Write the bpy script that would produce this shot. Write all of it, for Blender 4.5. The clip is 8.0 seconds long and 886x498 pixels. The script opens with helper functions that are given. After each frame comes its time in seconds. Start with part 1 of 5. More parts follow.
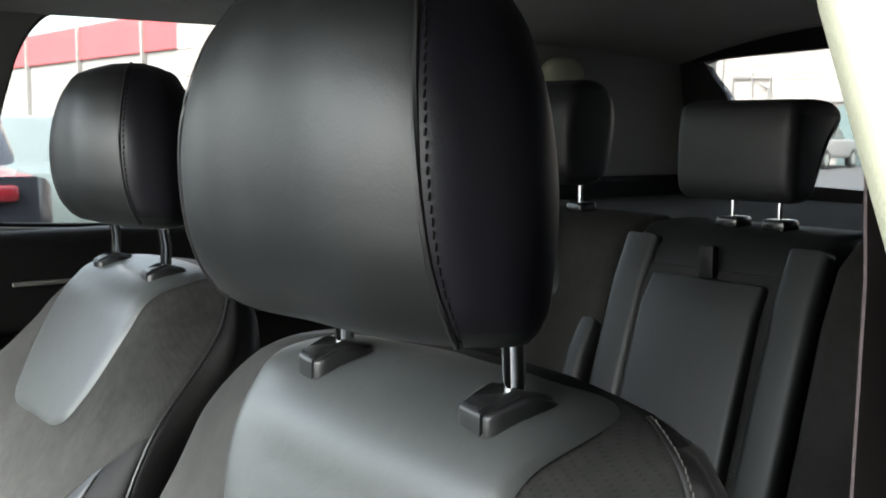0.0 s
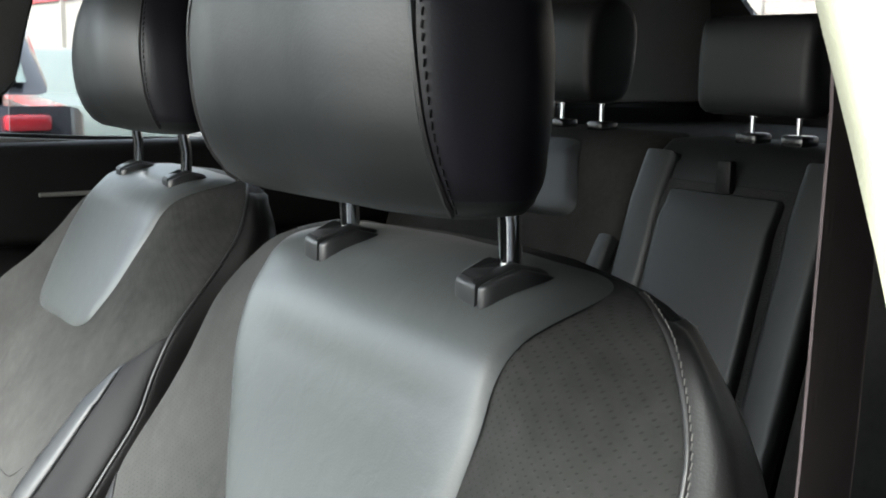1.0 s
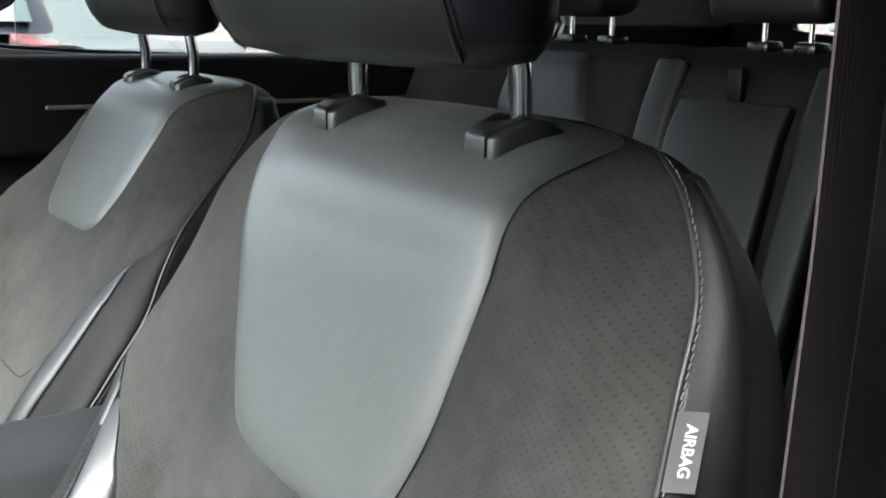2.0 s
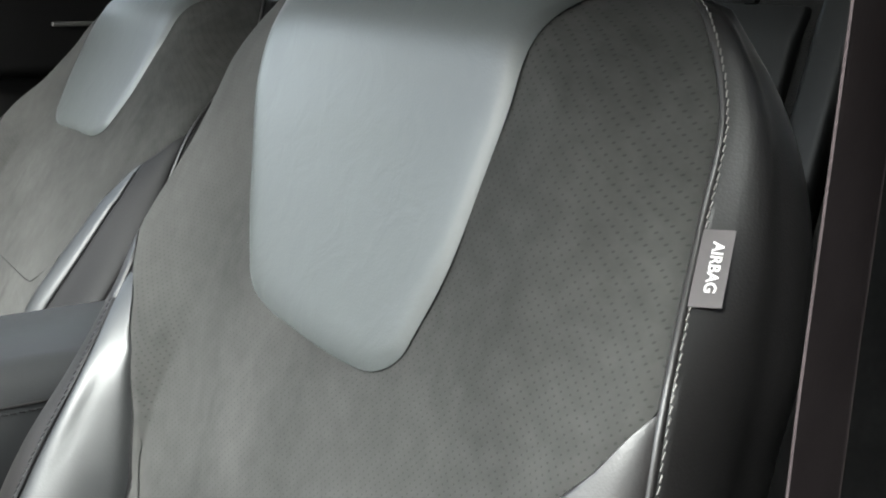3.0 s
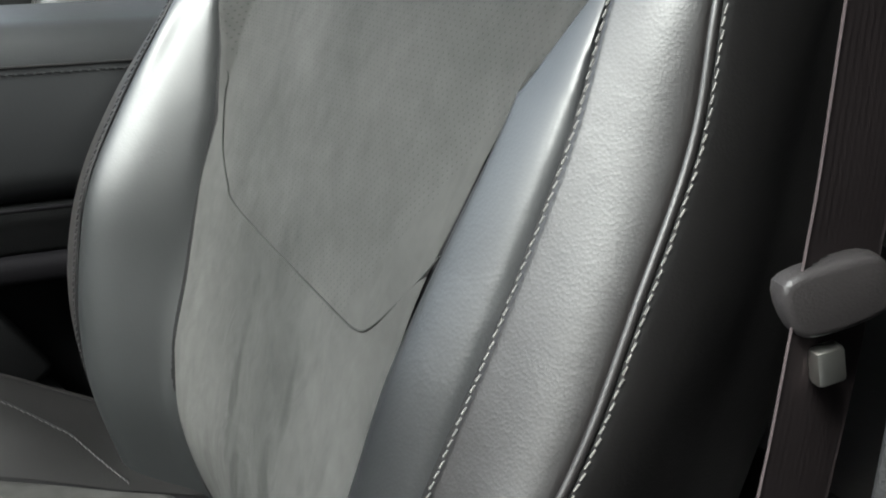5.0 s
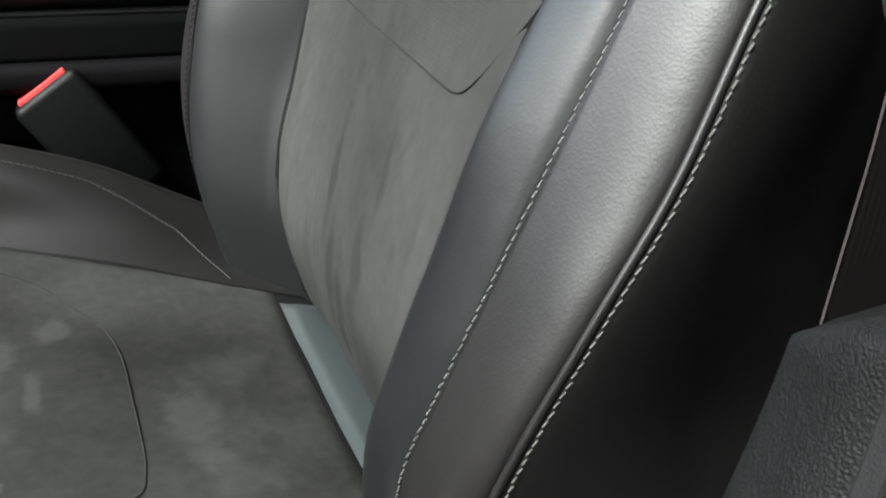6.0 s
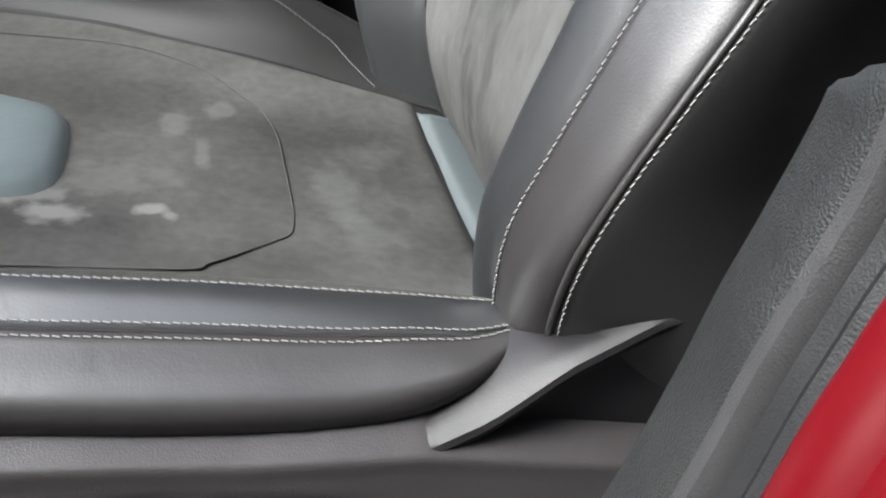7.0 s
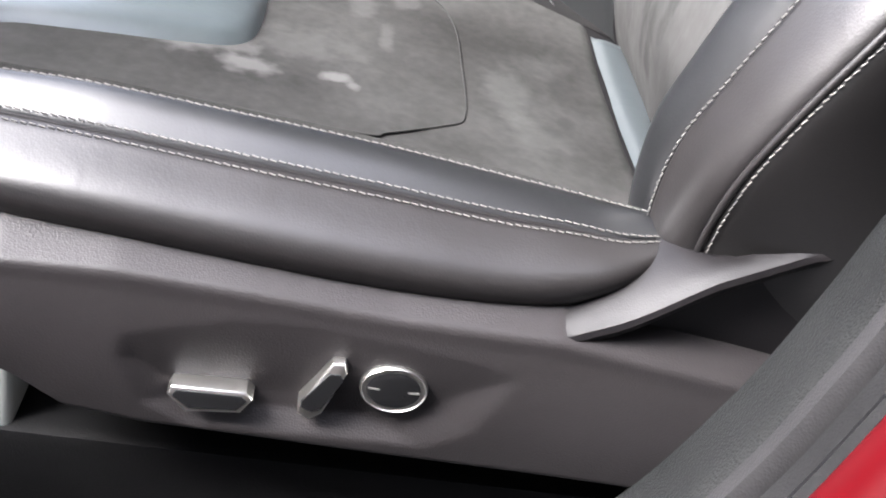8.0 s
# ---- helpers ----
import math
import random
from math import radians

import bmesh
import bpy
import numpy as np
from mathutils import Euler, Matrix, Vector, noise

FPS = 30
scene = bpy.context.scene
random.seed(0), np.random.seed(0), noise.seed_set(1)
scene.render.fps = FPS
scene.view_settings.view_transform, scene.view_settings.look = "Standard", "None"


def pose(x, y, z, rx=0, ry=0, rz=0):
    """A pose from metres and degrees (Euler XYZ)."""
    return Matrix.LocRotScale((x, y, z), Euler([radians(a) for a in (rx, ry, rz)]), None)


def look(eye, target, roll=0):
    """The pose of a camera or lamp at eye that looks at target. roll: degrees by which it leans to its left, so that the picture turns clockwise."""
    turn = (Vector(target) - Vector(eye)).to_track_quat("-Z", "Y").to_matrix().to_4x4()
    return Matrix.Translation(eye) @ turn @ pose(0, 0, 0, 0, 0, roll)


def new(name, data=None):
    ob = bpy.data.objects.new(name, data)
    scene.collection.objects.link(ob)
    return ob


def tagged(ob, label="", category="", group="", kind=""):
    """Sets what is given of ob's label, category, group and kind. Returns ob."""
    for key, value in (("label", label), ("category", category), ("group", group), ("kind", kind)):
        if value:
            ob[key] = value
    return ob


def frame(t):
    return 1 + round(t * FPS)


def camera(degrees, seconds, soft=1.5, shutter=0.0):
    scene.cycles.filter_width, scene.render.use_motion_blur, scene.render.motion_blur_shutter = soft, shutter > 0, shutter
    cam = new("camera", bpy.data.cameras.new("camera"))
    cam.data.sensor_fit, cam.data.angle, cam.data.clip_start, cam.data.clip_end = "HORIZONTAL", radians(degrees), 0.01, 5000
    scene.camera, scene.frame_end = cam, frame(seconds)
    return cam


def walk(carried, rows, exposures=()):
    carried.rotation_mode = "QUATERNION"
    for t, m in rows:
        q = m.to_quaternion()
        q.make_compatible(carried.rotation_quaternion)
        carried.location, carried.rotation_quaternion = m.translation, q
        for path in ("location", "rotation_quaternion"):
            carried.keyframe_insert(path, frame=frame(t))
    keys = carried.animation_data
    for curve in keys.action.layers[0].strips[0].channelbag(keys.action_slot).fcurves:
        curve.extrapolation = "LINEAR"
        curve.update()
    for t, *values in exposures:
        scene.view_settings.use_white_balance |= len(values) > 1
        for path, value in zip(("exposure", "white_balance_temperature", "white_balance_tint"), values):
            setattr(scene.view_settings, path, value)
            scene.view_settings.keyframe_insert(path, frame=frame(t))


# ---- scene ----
cam = camera(41.97, 8.0, soft=1.9)
# seconds, eye, heading to the left of +y, tilt, lean
PATH = [
    (0.0, 0.8823, -0.3607, 1.3708, 53.26, -6.08, 0.31),
    (0.5, 0.8943, -0.3555, 1.3570, 54.09, -7.26, 0.64),
    (1.0, 0.9047, -0.3553, 1.3387, 54.82, -9.03, 0.94),
    (1.5, 0.9104, -0.3568, 1.3147, 55.22, -10.59, 1.00),
    (2.8, 0.9081, -0.3646, 1.2410, 55.14, -12.84, 0.88),
    (3.0, 0.9097, -0.3661, 1.2260, 55.40, -13.41, 0.69),
    (3.5, 0.9119, -0.3634, 1.1805, 56.50, -14.80, 0.70),
    (4.0, 0.9270, -0.3712, 1.1305, 57.83, -15.48, 1.89),
    (4.2, 0.9308, -0.3613, 1.1133, 59.32, -16.00, 1.92),
    (5.3, 0.9396, -0.3284, 1.0289, 64.74, -19.29, 0.27),
    (5.5, 0.9429, -0.3296, 1.0159, 65.75, -20.16, 0.51),
    (6.0, 0.9598, -0.3307, 0.9859, 69.40, -22.55, 2.01),
    (6.5, 1.0047, -0.3429, 0.9731, 72.78, -25.42, 2.70),
    (7.0, 1.0615, -0.3553, 0.9719, 75.88, -28.15, 5.41),
    (7.5, 1.0881, -0.3709, 0.9553, 78.37, -30.05, 9.33),
    (8.0, 1.1009, -0.3854, 0.9530, 81.62, -31.21, 12.42),
]
walk(cam, [(t, pose(x, y, z, 90, 0, h) @ pose(0, 0, 0, p, 0, 0) @ pose(0, 0, 0, 0, 0, r)) for t, x, y, z, h, p, r in PATH],
     ((0.0, 3.65, 6350, 4), (0.5, 3.7, 6350, 4), (1.5, 3.48, 6350, 3), (2.8, 3.32, 6350, 3), (4.0, 3.3, 6350, 3), (5.4, 3.03, 6350, 2), (6.0, 2.82, 6350, 3), (6.35, 2.5, 6350, 4), (6.65, 3.3, 6350, 6), (7.0, 3.87, 6350, 8), (7.4, 4.15, 6400, 10), (8.0, 4.32, 6400, 15)))

# ---- light ----
world = bpy.data.worlds.new("overcast_sky")
scene.world = world
world.use_nodes = True
wn, wl = world.node_tree.nodes, world.node_tree.links
sky = wn.new("ShaderNodeTexSky")
sky.sky_type = "NISHITA"
sky.sun_disc = False
sky.sun_elevation, sky.sun_rotation = radians(45), radians(160)
sky.air_density, sky.dust_density, sky.ozone_density = 1.0, 4.0, 1.0
veil = wn.new("ShaderNodeHueSaturation")
veil.inputs["Saturation"].default_value = 0.45
wl.new(sky.outputs[0], veil.inputs["Color"])
wl.new(veil.outputs[0], wn["Background"].inputs[0])
wn["Background"].inputs[1].default_value = 0.15
sun_data = bpy.data.lights.new("sun", "SUN")
sun_data.energy, sun_data.angle, sun_data.color = 1.25, radians(35), (0.94, 0.99, 1.0)
sun = new("sun", sun_data)
sun.matrix_world = look((2.6, -7.2, 8.4), (0, 0, 0.8))


# ---- materials ----
def material(name, base, rough=0.5, metal=0.0, spec=0.5, vary=0.0, vscale=8.0, bump=0.0, bscale=300.0, bdist=0.001,
             fleck=0.0, coat=0.0, second=None, sheen=0.0, coords="Object", crease=0.0):
    """Base colour broken up at two scales, with a fine grain in the relief."""
    m = bpy.data.materials.new(name)
    m.use_nodes = True
    n, l = m.node_tree.nodes, m.node_tree.links
    b = n["Principled BSDF"]
    b.inputs["Roughness"].default_value, b.inputs["Metallic"].default_value = rough, metal
    b.inputs["Specular IOR Level"].default_value = spec
    b.inputs["Coat Weight"].default_value = coat
    b.inputs["Sheen Weight"].default_value = sheen
    tc = n.new("ShaderNodeTexCoord")
    big, fine = n.new("ShaderNodeTexNoise"), n.new("ShaderNodeTexNoise")
    big.inputs["Scale"].default_value, big.inputs["Detail"].default_value = vscale, 6
    fine.inputs["Scale"].default_value, fine.inputs["Detail"].default_value = vscale * 14, 3
    for k in (big, fine):
        l.new(tc.outputs[coords], k.inputs["Vector"])
    add = n.new("ShaderNodeMath")
    add.operation = "MULTIPLY_ADD"
    add.inputs[1].default_value = 0.35 + fleck
    l.new(fine.outputs["Fac"], add.inputs[0])
    l.new(big.outputs["Fac"], add.inputs[2])
    ramp = n.new("ShaderNodeMapRange")
    ramp.inputs["From Min"].default_value, ramp.inputs["From Max"].default_value = 0.45, 0.95 + fleck
    l.new(add.outputs[0], ramp.inputs["Value"])
    mix = n.new("ShaderNodeMix")
    mix.data_type = "RGBA"
    low = [c * (1 - vary) for c in base]
    high = second or [min(1, c * (1 + vary)) for c in base]
    mix.inputs["A"].default_value, mix.inputs["B"].default_value = (*low, 1), (*high, 1)
    l.new(ramp.outputs[0], mix.inputs["Factor"])
    l.new(mix.outputs["Result"], b.inputs["Base Color"])
    rr = n.new("ShaderNodeMapRange")
    rr.inputs["To Min"].default_value, rr.inputs["To Max"].default_value = max(0.02, rough - 0.03), min(1, rough + 0.03)
    l.new(fine.outputs["Fac"], rr.inputs["Value"])
    l.new(rr.outputs[0], b.inputs["Roughness"])
    if bump:
        v = n.new("ShaderNodeTexVoronoi")
        v.inputs["Scale"].default_value = bscale
        l.new(tc.outputs[coords], v.inputs["Vector"])
        bp = n.new("ShaderNodeBump")
        bp.inputs["Strength"].default_value, bp.inputs["Distance"].default_value = bump, bdist
        l.new(v.outputs["Distance"], bp.inputs["Height"])
        l.new(bp.outputs[0], b.inputs["Normal"])
        if crease:
            soft_folds(m, bp, crease)
    return m


def soft_folds(m, fine_bump, amount, scale=32.0):
    """Shallow dents and stretch marks under the fine grain."""
    n, l = m.node_tree.nodes, m.node_tree.links
    tc = n.new("ShaderNodeTexCoord")
    fold = n.new("ShaderNodeTexNoise")
    fold.inputs["Scale"].default_value, fold.inputs["Detail"].default_value, fold.inputs["Distortion"].default_value = scale, 3, 0.8
    low = n.new("ShaderNodeBump")
    low.inputs["Strength"].default_value, low.inputs["Distance"].default_value = amount, 0.003
    l.new(tc.outputs["Object"], fold.inputs["Vector"])
    l.new(fold.outputs["Fac"], low.inputs["Height"])
    l.new(low.outputs[0], fine_bump.inputs["Normal"])


def perforated(name, base, second, pitch=0.0048, stain=6.0):
    """Brushed suede with nap stains and a staggered grid of pin holes."""
    m = material(name, base, rough=0.92, spec=0.15, vary=0.25, vscale=stain, second=second)
    n, l = m.node_tree.nodes, m.node_tree.links
    b = n["Principled BSDF"]
    tc = n.new("ShaderNodeTexCoord")
    uv = n.new("ShaderNodeVectorMath")
    uv.operation = "SCALE"
    uv.inputs["Scale"].default_value = 1 / pitch
    l.new(tc.outputs["UV"], uv.inputs[0])
    rows = []
    for shift in (0.0, 0.5):
        off = n.new("ShaderNodeVectorMath")
        off.inputs[1].default_value = (shift, shift, 0)
        fr = n.new("ShaderNodeVectorMath")
        fr.operation = "FRACTION"
        sub = n.new("ShaderNodeVectorMath")
        sub.operation = "SUBTRACT"
        sub.inputs[1].default_value = (0.5, 0.5, 0)
        ln = n.new("ShaderNodeVectorMath")
        ln.operation = "LENGTH"
        l.new(uv.outputs[0], off.inputs[0])
        l.new(off.outputs[0], fr.inputs[0])
        l.new(fr.outputs[0], sub.inputs[0])
        l.new(sub.outputs[0], ln.inputs[0])
        rows.append(ln)
    near = n.new("ShaderNodeMath")
    near.operation = "MINIMUM"
    l.new(rows[0].outputs["Value"], near.inputs[0])
    l.new(rows[1].outputs["Value"], near.inputs[1])
    hole = n.new("ShaderNodeMapRange")
    hole.inputs["From Min"].default_value, hole.inputs["From Max"].default_value = 0.07, 0.13
    hole.inputs["To Min"].default_value, hole.inputs["To Max"].default_value = 0.64, 1.0
    # the holes stop at the sewn edge of the panel
    sep = n.new("ShaderNodeSeparateXYZ")
    l.new(tc.outputs["UV"], sep.inputs[0])
    chain = sep.outputs["X"]
    for op, k in (("ABSOLUTE", 0), ("SUBTRACT", 0.09), ("MAXIMUM", 0.0), ("MULTIPLY", 1.3), ("ADD", 0.846)):
        step = n.new("ShaderNodeMath")
        step.operation = op
        step.inputs[1].default_value = k
        l.new(chain, step.inputs[0])
        chain = step.outputs[0]
    above = n.new("ShaderNodeMath")
    above.operation = "LESS_THAN"
    l.new(sep.outputs["Y"], above.inputs[0])
    l.new(chain, above.inputs[1])
    far = n.new("ShaderNodeMath")
    far.operation = "ADD"
    l.new(near.outputs[0], far.inputs[0])
    l.new(above.outputs[0], far.inputs[1])
    l.new(far.outputs[0], hole.inputs["Value"])
    old = b.inputs["Base Color"].links[0].from_socket
    mul = n.new("ShaderNodeMix")
    mul.data_type, mul.blend_type = "RGBA", "MULTIPLY"
    mul.inputs["Factor"].default_value = 1
    # dark runs down the nap and broad pale rubbed patches
    for stretch, lo, hi, a, z in (((50, 9, 1), 0.56, 0.72, 1.0, 0.86), ((9, 7, 1), 0.45, 0.68, 0.90, 1.14)):
        mp = n.new("ShaderNodeMapping")
        mp.inputs["Scale"].default_value = stretch
        run = n.new("ShaderNodeTexNoise")
        run.inputs["Scale"].default_value, run.inputs["Detail"].default_value = 1.0, 5
        rg = n.new("ShaderNodeMapRange")
        rg.inputs["From Min"].default_value, rg.inputs["From Max"].default_value = lo, hi
        rg.inputs["To Min"].default_value, rg.inputs["To Max"].default_value = a, z
        mm = n.new("ShaderNodeMix")
        mm.data_type, mm.blend_type = "RGBA", "MULTIPLY"
        mm.inputs["Factor"].default_value = 1
        l.new(tc.outputs["UV"], mp.inputs["Vector"])
        l.new(mp.outputs[0], run.inputs["Vector"])
        l.new(run.outputs["Fac"], rg.inputs["Value"])
        l.new(old, mm.inputs["A"])
        l.new(rg.outputs[0], mm.inputs["B"])
        old = mm.outputs["Result"]
    l.new(old, mul.inputs["A"])
    l.new(hole.outputs[0], mul.inputs["B"])
    l.new(mul.outputs["Result"], b.inputs["Base Color"])
    bp = n.new("ShaderNodeBump")
    bp.inputs["Strength"].default_value, bp.inputs["Distance"].default_value = 0.5, 0.0006
    l.new(hole.outputs[0], bp.inputs["Height"])
    l.new(bp.outputs[0], b.inputs["Normal"])
    soft_folds(m, bp, 0.35, 28)
    return m


LEATHER = material("black_leather", (0.0105, 0.0094, 0.0094), 0.42, spec=0.52, vary=0.15, vscale=9, crease=0.12, bump=0.11, bscale=760, bdist=0.0005)
# leather copy with shade put into its base colour; also used for seams
LEATHER_MATTE = material("matte_shaded_black_leather", (0.0045, 0.0041, 0.0044), 0.58, spec=0.16, vary=0.15, vscale=9, bump=0.14, bscale=480, bdist=0.0006)
LEATHER_ARM = material("black_armrest_leather", (0.018, 0.0187, 0.020), 0.46, spec=0.8, vary=0.15, vscale=9, bump=0.1, bscale=560, bdist=0.0005)
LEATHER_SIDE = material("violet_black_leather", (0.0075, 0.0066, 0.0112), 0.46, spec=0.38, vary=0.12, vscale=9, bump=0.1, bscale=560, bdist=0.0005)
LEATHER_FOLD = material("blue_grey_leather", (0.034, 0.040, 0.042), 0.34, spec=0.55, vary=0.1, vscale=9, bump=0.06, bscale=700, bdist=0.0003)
LEATHER_INNER = material("soft_black_leather", (0.0082, 0.0077, 0.0077), 0.62, spec=0.14, vary=0.12, vscale=9, crease=0.10, bump=0.10, bscale=700, bdist=0.0004)
LEATHER_SMOOTH = material("smooth_black_leather", (0.0075, 0.0079, 0.0085), 0.38, spec=0.62, crease=0.10, vary=0.12, vscale=9, bump=0.10, bscale=620, bdist=0.0004)
LEATHER_GREY = material("grey_leather", (0.056, 0.060, 0.0595), 0.40, spec=0.50, crease=0.14, vary=0.11, vscale=7, bump=0.10, bscale=700, bdist=0.0003)
# dark leather; its base is lifted to the blue-grey of reflected sky
LEATHER_CUSHION = material("glossy_leather_with_sky_sheen", (0.050, 0.060, 0.063), 0.32, spec=0.6, vary=0.10, vscale=7, crease=0.12, bump=0.08, bscale=700, bdist=0.0003)
LEATHER_PALE = material("grey_black_leather", (0.0068, 0.0074, 0.0077), 0.46, spec=0.62, crease=0.10, vary=0.10, vscale=9, bump=0.10, bscale=620, bdist=0.0004)
# darker copy of the bolster leather; flank shade is in its base colour
LEATHER_FLANK = material("flank_leather_in_shade", (0.0062, 0.0057, 0.0057), 0.46, spec=0.42, vary=0.15, vscale=9, crease=0.12, bump=0.12, bscale=760, bdist=0.0005)
LEATHER_REAR = material("dull_grey_black_leather", (0.0085, 0.0090, 0.0094), 0.50, spec=0.36, crease=0.10, vary=0.12, vscale=9, bump=0.10, bscale=620, bdist=0.0004)
SUEDE = perforated("perforated_suede", (0.030, 0.0297, 0.0284), (0.051, 0.0503, 0.0480))
SUEDE_REAR = material("dark_brown_grey_suede", (0.016, 0.0155, 0.0145), 0.93, spec=0.12, vary=0.25, vscale=9, second=(0.028, 0.027, 0.0255))
SUEDE_SEAT = material("stained_suede", (0.0185, 0.0180, 0.0168), 0.93, spec=0.1, vary=0.28, vscale=9, second=(0.038, 0.0374, 0.0355))


def rubbed(m, spots, pale, space="Object"):
    """Pale worn patches at given places (in the thing's own space), with ragged edges."""
    n, l = m.node_tree.nodes, m.node_tree.links
    b = n["Principled BSDF"]
    tc = n.new("ShaderNodeTexCoord")
    rag = n.new("ShaderNodeTexNoise")
    rag.inputs["Scale"].default_value, rag.inputs["Detail"].default_value = 45, 6
    l.new(tc.outputs["Object"], rag.inputs["Vector"])
    old = b.inputs["Base Color"].links[0].from_socket
    for x, y, rx, ry, k in spots:
        mp = n.new("ShaderNodeMapping")
        mp.inputs["Location"].default_value = (-x / rx, -y / ry, 0)
        mp.inputs["Scale"].default_value = (1 / rx, 1 / ry, 0)
        ln = n.new("ShaderNodeVectorMath")
        ln.operation = "LENGTH"
        ad = n.new("ShaderNodeMath")
        ad.operation = "MULTIPLY_ADD"
        ad.inputs[1].default_value = 2.2
        rg = n.new("ShaderNodeMapRange")
        rg.inputs["From Min"].default_value, rg.inputs["From Max"].default_value = 1.6, 2.2
        rg.inputs["To Min"].default_value, rg.inputs["To Max"].default_value = k, 0.0
        mx = n.new("ShaderNodeMix")
        mx.data_type = "RGBA"
        mx.inputs["B"].default_value = (*pale, 1)
        l.new(tc.outputs[space], mp.inputs["Vector"])
        l.new(mp.outputs[0], ln.inputs[0])
        l.new(rag.outputs["Fac"], ad.inputs[0])
        l.new(ln.outputs["Value"], ad.inputs[2])
        l.new(ad.outputs[0], rg.inputs["Value"])
        l.new(rg.outputs[0], mx.inputs["Factor"])
        l.new(old, mx.inputs["A"])
        old = mx.outputs["Result"]
    l.new(old, b.inputs["Base Color"])


SUEDE_WORN = material("worn_suede", (0.0185, 0.0180, 0.0168), 0.93, spec=0.1, vary=0.28, vscale=9, second=(0.038, 0.0374, 0.0355))
rubbed(SUEDE_WORN, [(0.074, -0.376, 0.008, 0.012, 0.6), (0.080, -0.366, 0.007, 0.006, 0.5), (0.086, -0.428, 0.014, 0.020, 0.5), (0.070, -0.470, 0.020, 0.022, 0.55), (0.062, -0.440, 0.012, 0.016, 0.35),
                    (0.050, -0.500, 0.02, 0.02, 0.5), (0.03, -0.40, 0.03, 0.04, 0.18), (-0.06, -0.36, 0.025, 0.012, 0.22), (-0.02, -0.345, 0.03, 0.006, 0.22), (-0.085, -0.33, 0.014, 0.012, 0.2)], (0.092, 0.091, 0.088))
rubbed(SUEDE_SEAT, [(0.03, -0.262, 0.05, 0.016, 0.16), (0.09, -0.25, 0.03, 0.02, 0.12), (-0.03, -0.235, 0.02, 0.02, 0.10)], (0.085, 0.086, 0.082))
rubbed(SUEDE_SEAT, [(0.055, -0.225, 0.012, 0.008, 0.4), (0.075, -0.238, 0.010, 0.010, 0.35), (0.0, -0.222, 0.030, 0.008, 0.3), (0.035, -0.245, 0.008, 0.012, 0.25)], (0.012, 0.012, 0.0115))
# damp-looking dark runs low on the backrest
rubbed(SUEDE, [(-0.022, 0.775, 0.007, 0.05, 0.75), (0.016, 0.70, 0.012, 0.03, 0.8), (-0.005, 0.715, 0.008, 0.04, 0.7), (0.045, 0.735, 0.010, 0.035, 0.6),
               (0.055, 0.80, 0.006, 0.03, 0.5), (-0.06, 0.70, 0.012, 0.03, 0.35), (0.075, 0.69, 0.014, 0.03, 0.6)], (0.016, 0.016, 0.015), "UV")
THREAD = material("pale_thread", (0.115, 0.110, 0.104), 0.8, vary=0.15, vscale=60)
# the pale thread darkened, as the inboard bolster lies in shade
THREAD_SHADED = material("pale_thread_in_shade", (0.045, 0.043, 0.042), 0.8, vary=0.15, vscale=60)
SEAM_DARK = material("dark_sewn_seam", (0.030, 0.030, 0.029), 0.95, spec=0.05, vary=0.15, vscale=60)
THREAD_DARK = material("black_thread", (0.014, 0.0135, 0.014), 0.8, spec=0.15, vary=0.15, vscale=60)
CHROME = material("polished_chrome", (0.86, 0.87, 0.87), 0.10, metal=1.0, vary=0.03)
SATIN = material("satin_chrome", (0.75, 0.73, 0.69), 0.32, metal=1.0, vary=0.04)
PLASTIC = material("black_grained_plastic", (0.003, 0.003, 0.0032), 0.55, spec=0.18, vary=0.2, vscale=14, bump=0.3, bscale=900, bdist=0.0005)
SLEEVE = material("satin_black_plastic", (0.020, 0.020, 0.021), 0.36, spec=0.5, vary=0.12, vscale=20)
PLASTIC_GLOSS = material("smooth_black_plastic", (0.009, 0.009, 0.0095), 0.26, vary=0.15, vscale=20)
# charcoal; the pinkish tint paints in red reflected from the car door
PLASTIC_GREY = material("charcoal_plastic_with_reflected_red", (0.0185, 0.0166, 0.0170), 0.45, spec=0.26, vary=0.14, vscale=12, bump=0.26, bscale=900, bdist=0.0005)
# darker copy of the side cover's charcoal: recliner shade put into the colour
COVER_SHADED = material("charcoal_plastic_darkened_for_shade", (0.006, 0.0054, 0.0058), 0.48, spec=0.18, vary=0.12, vscale=12, bump=0.16, bscale=1100, bdist=0.0004)
CONSOLE_GREY = material("dark_violet_grey_plastic", (0.0042, 0.0038, 0.0045), 0.7, spec=0.06, vary=0.12, vscale=12, bump=0.2, bscale=1100, bdist=0.0004)
SLATE = material("slate_grained_trim", (0.0058, 0.0061, 0.006), 0.50, spec=0.17, vary=0.3, vscale=16, bump=0.45, bscale=800, bdist=0.0007)
RUBBER = material("dark_rubber_seal", (0.011, 0.0107, 0.011), 0.65, spec=0.18, vary=0.2, vscale=20, bump=0.4, bscale=900, bdist=0.0005)
DOOR_PANEL = material("dark_grey_grained_door_panel", (0.011, 0.0106, 0.0105), 0.48, spec=0.28, vary=0.15, vscale=12, bump=0.2, bscale=900, bdist=0.0004)
CREAM = material("cream_pillar_trim", (0.29, 0.288, 0.215), 0.6, vary=0.05, vscale=6, bump=0.15, bscale=700)
HEADLINER = material("grey_headliner_cloth", (0.20, 0.19, 0.17), 0.9, vary=0.08, vscale=10, bump=0.2, bscale=900)
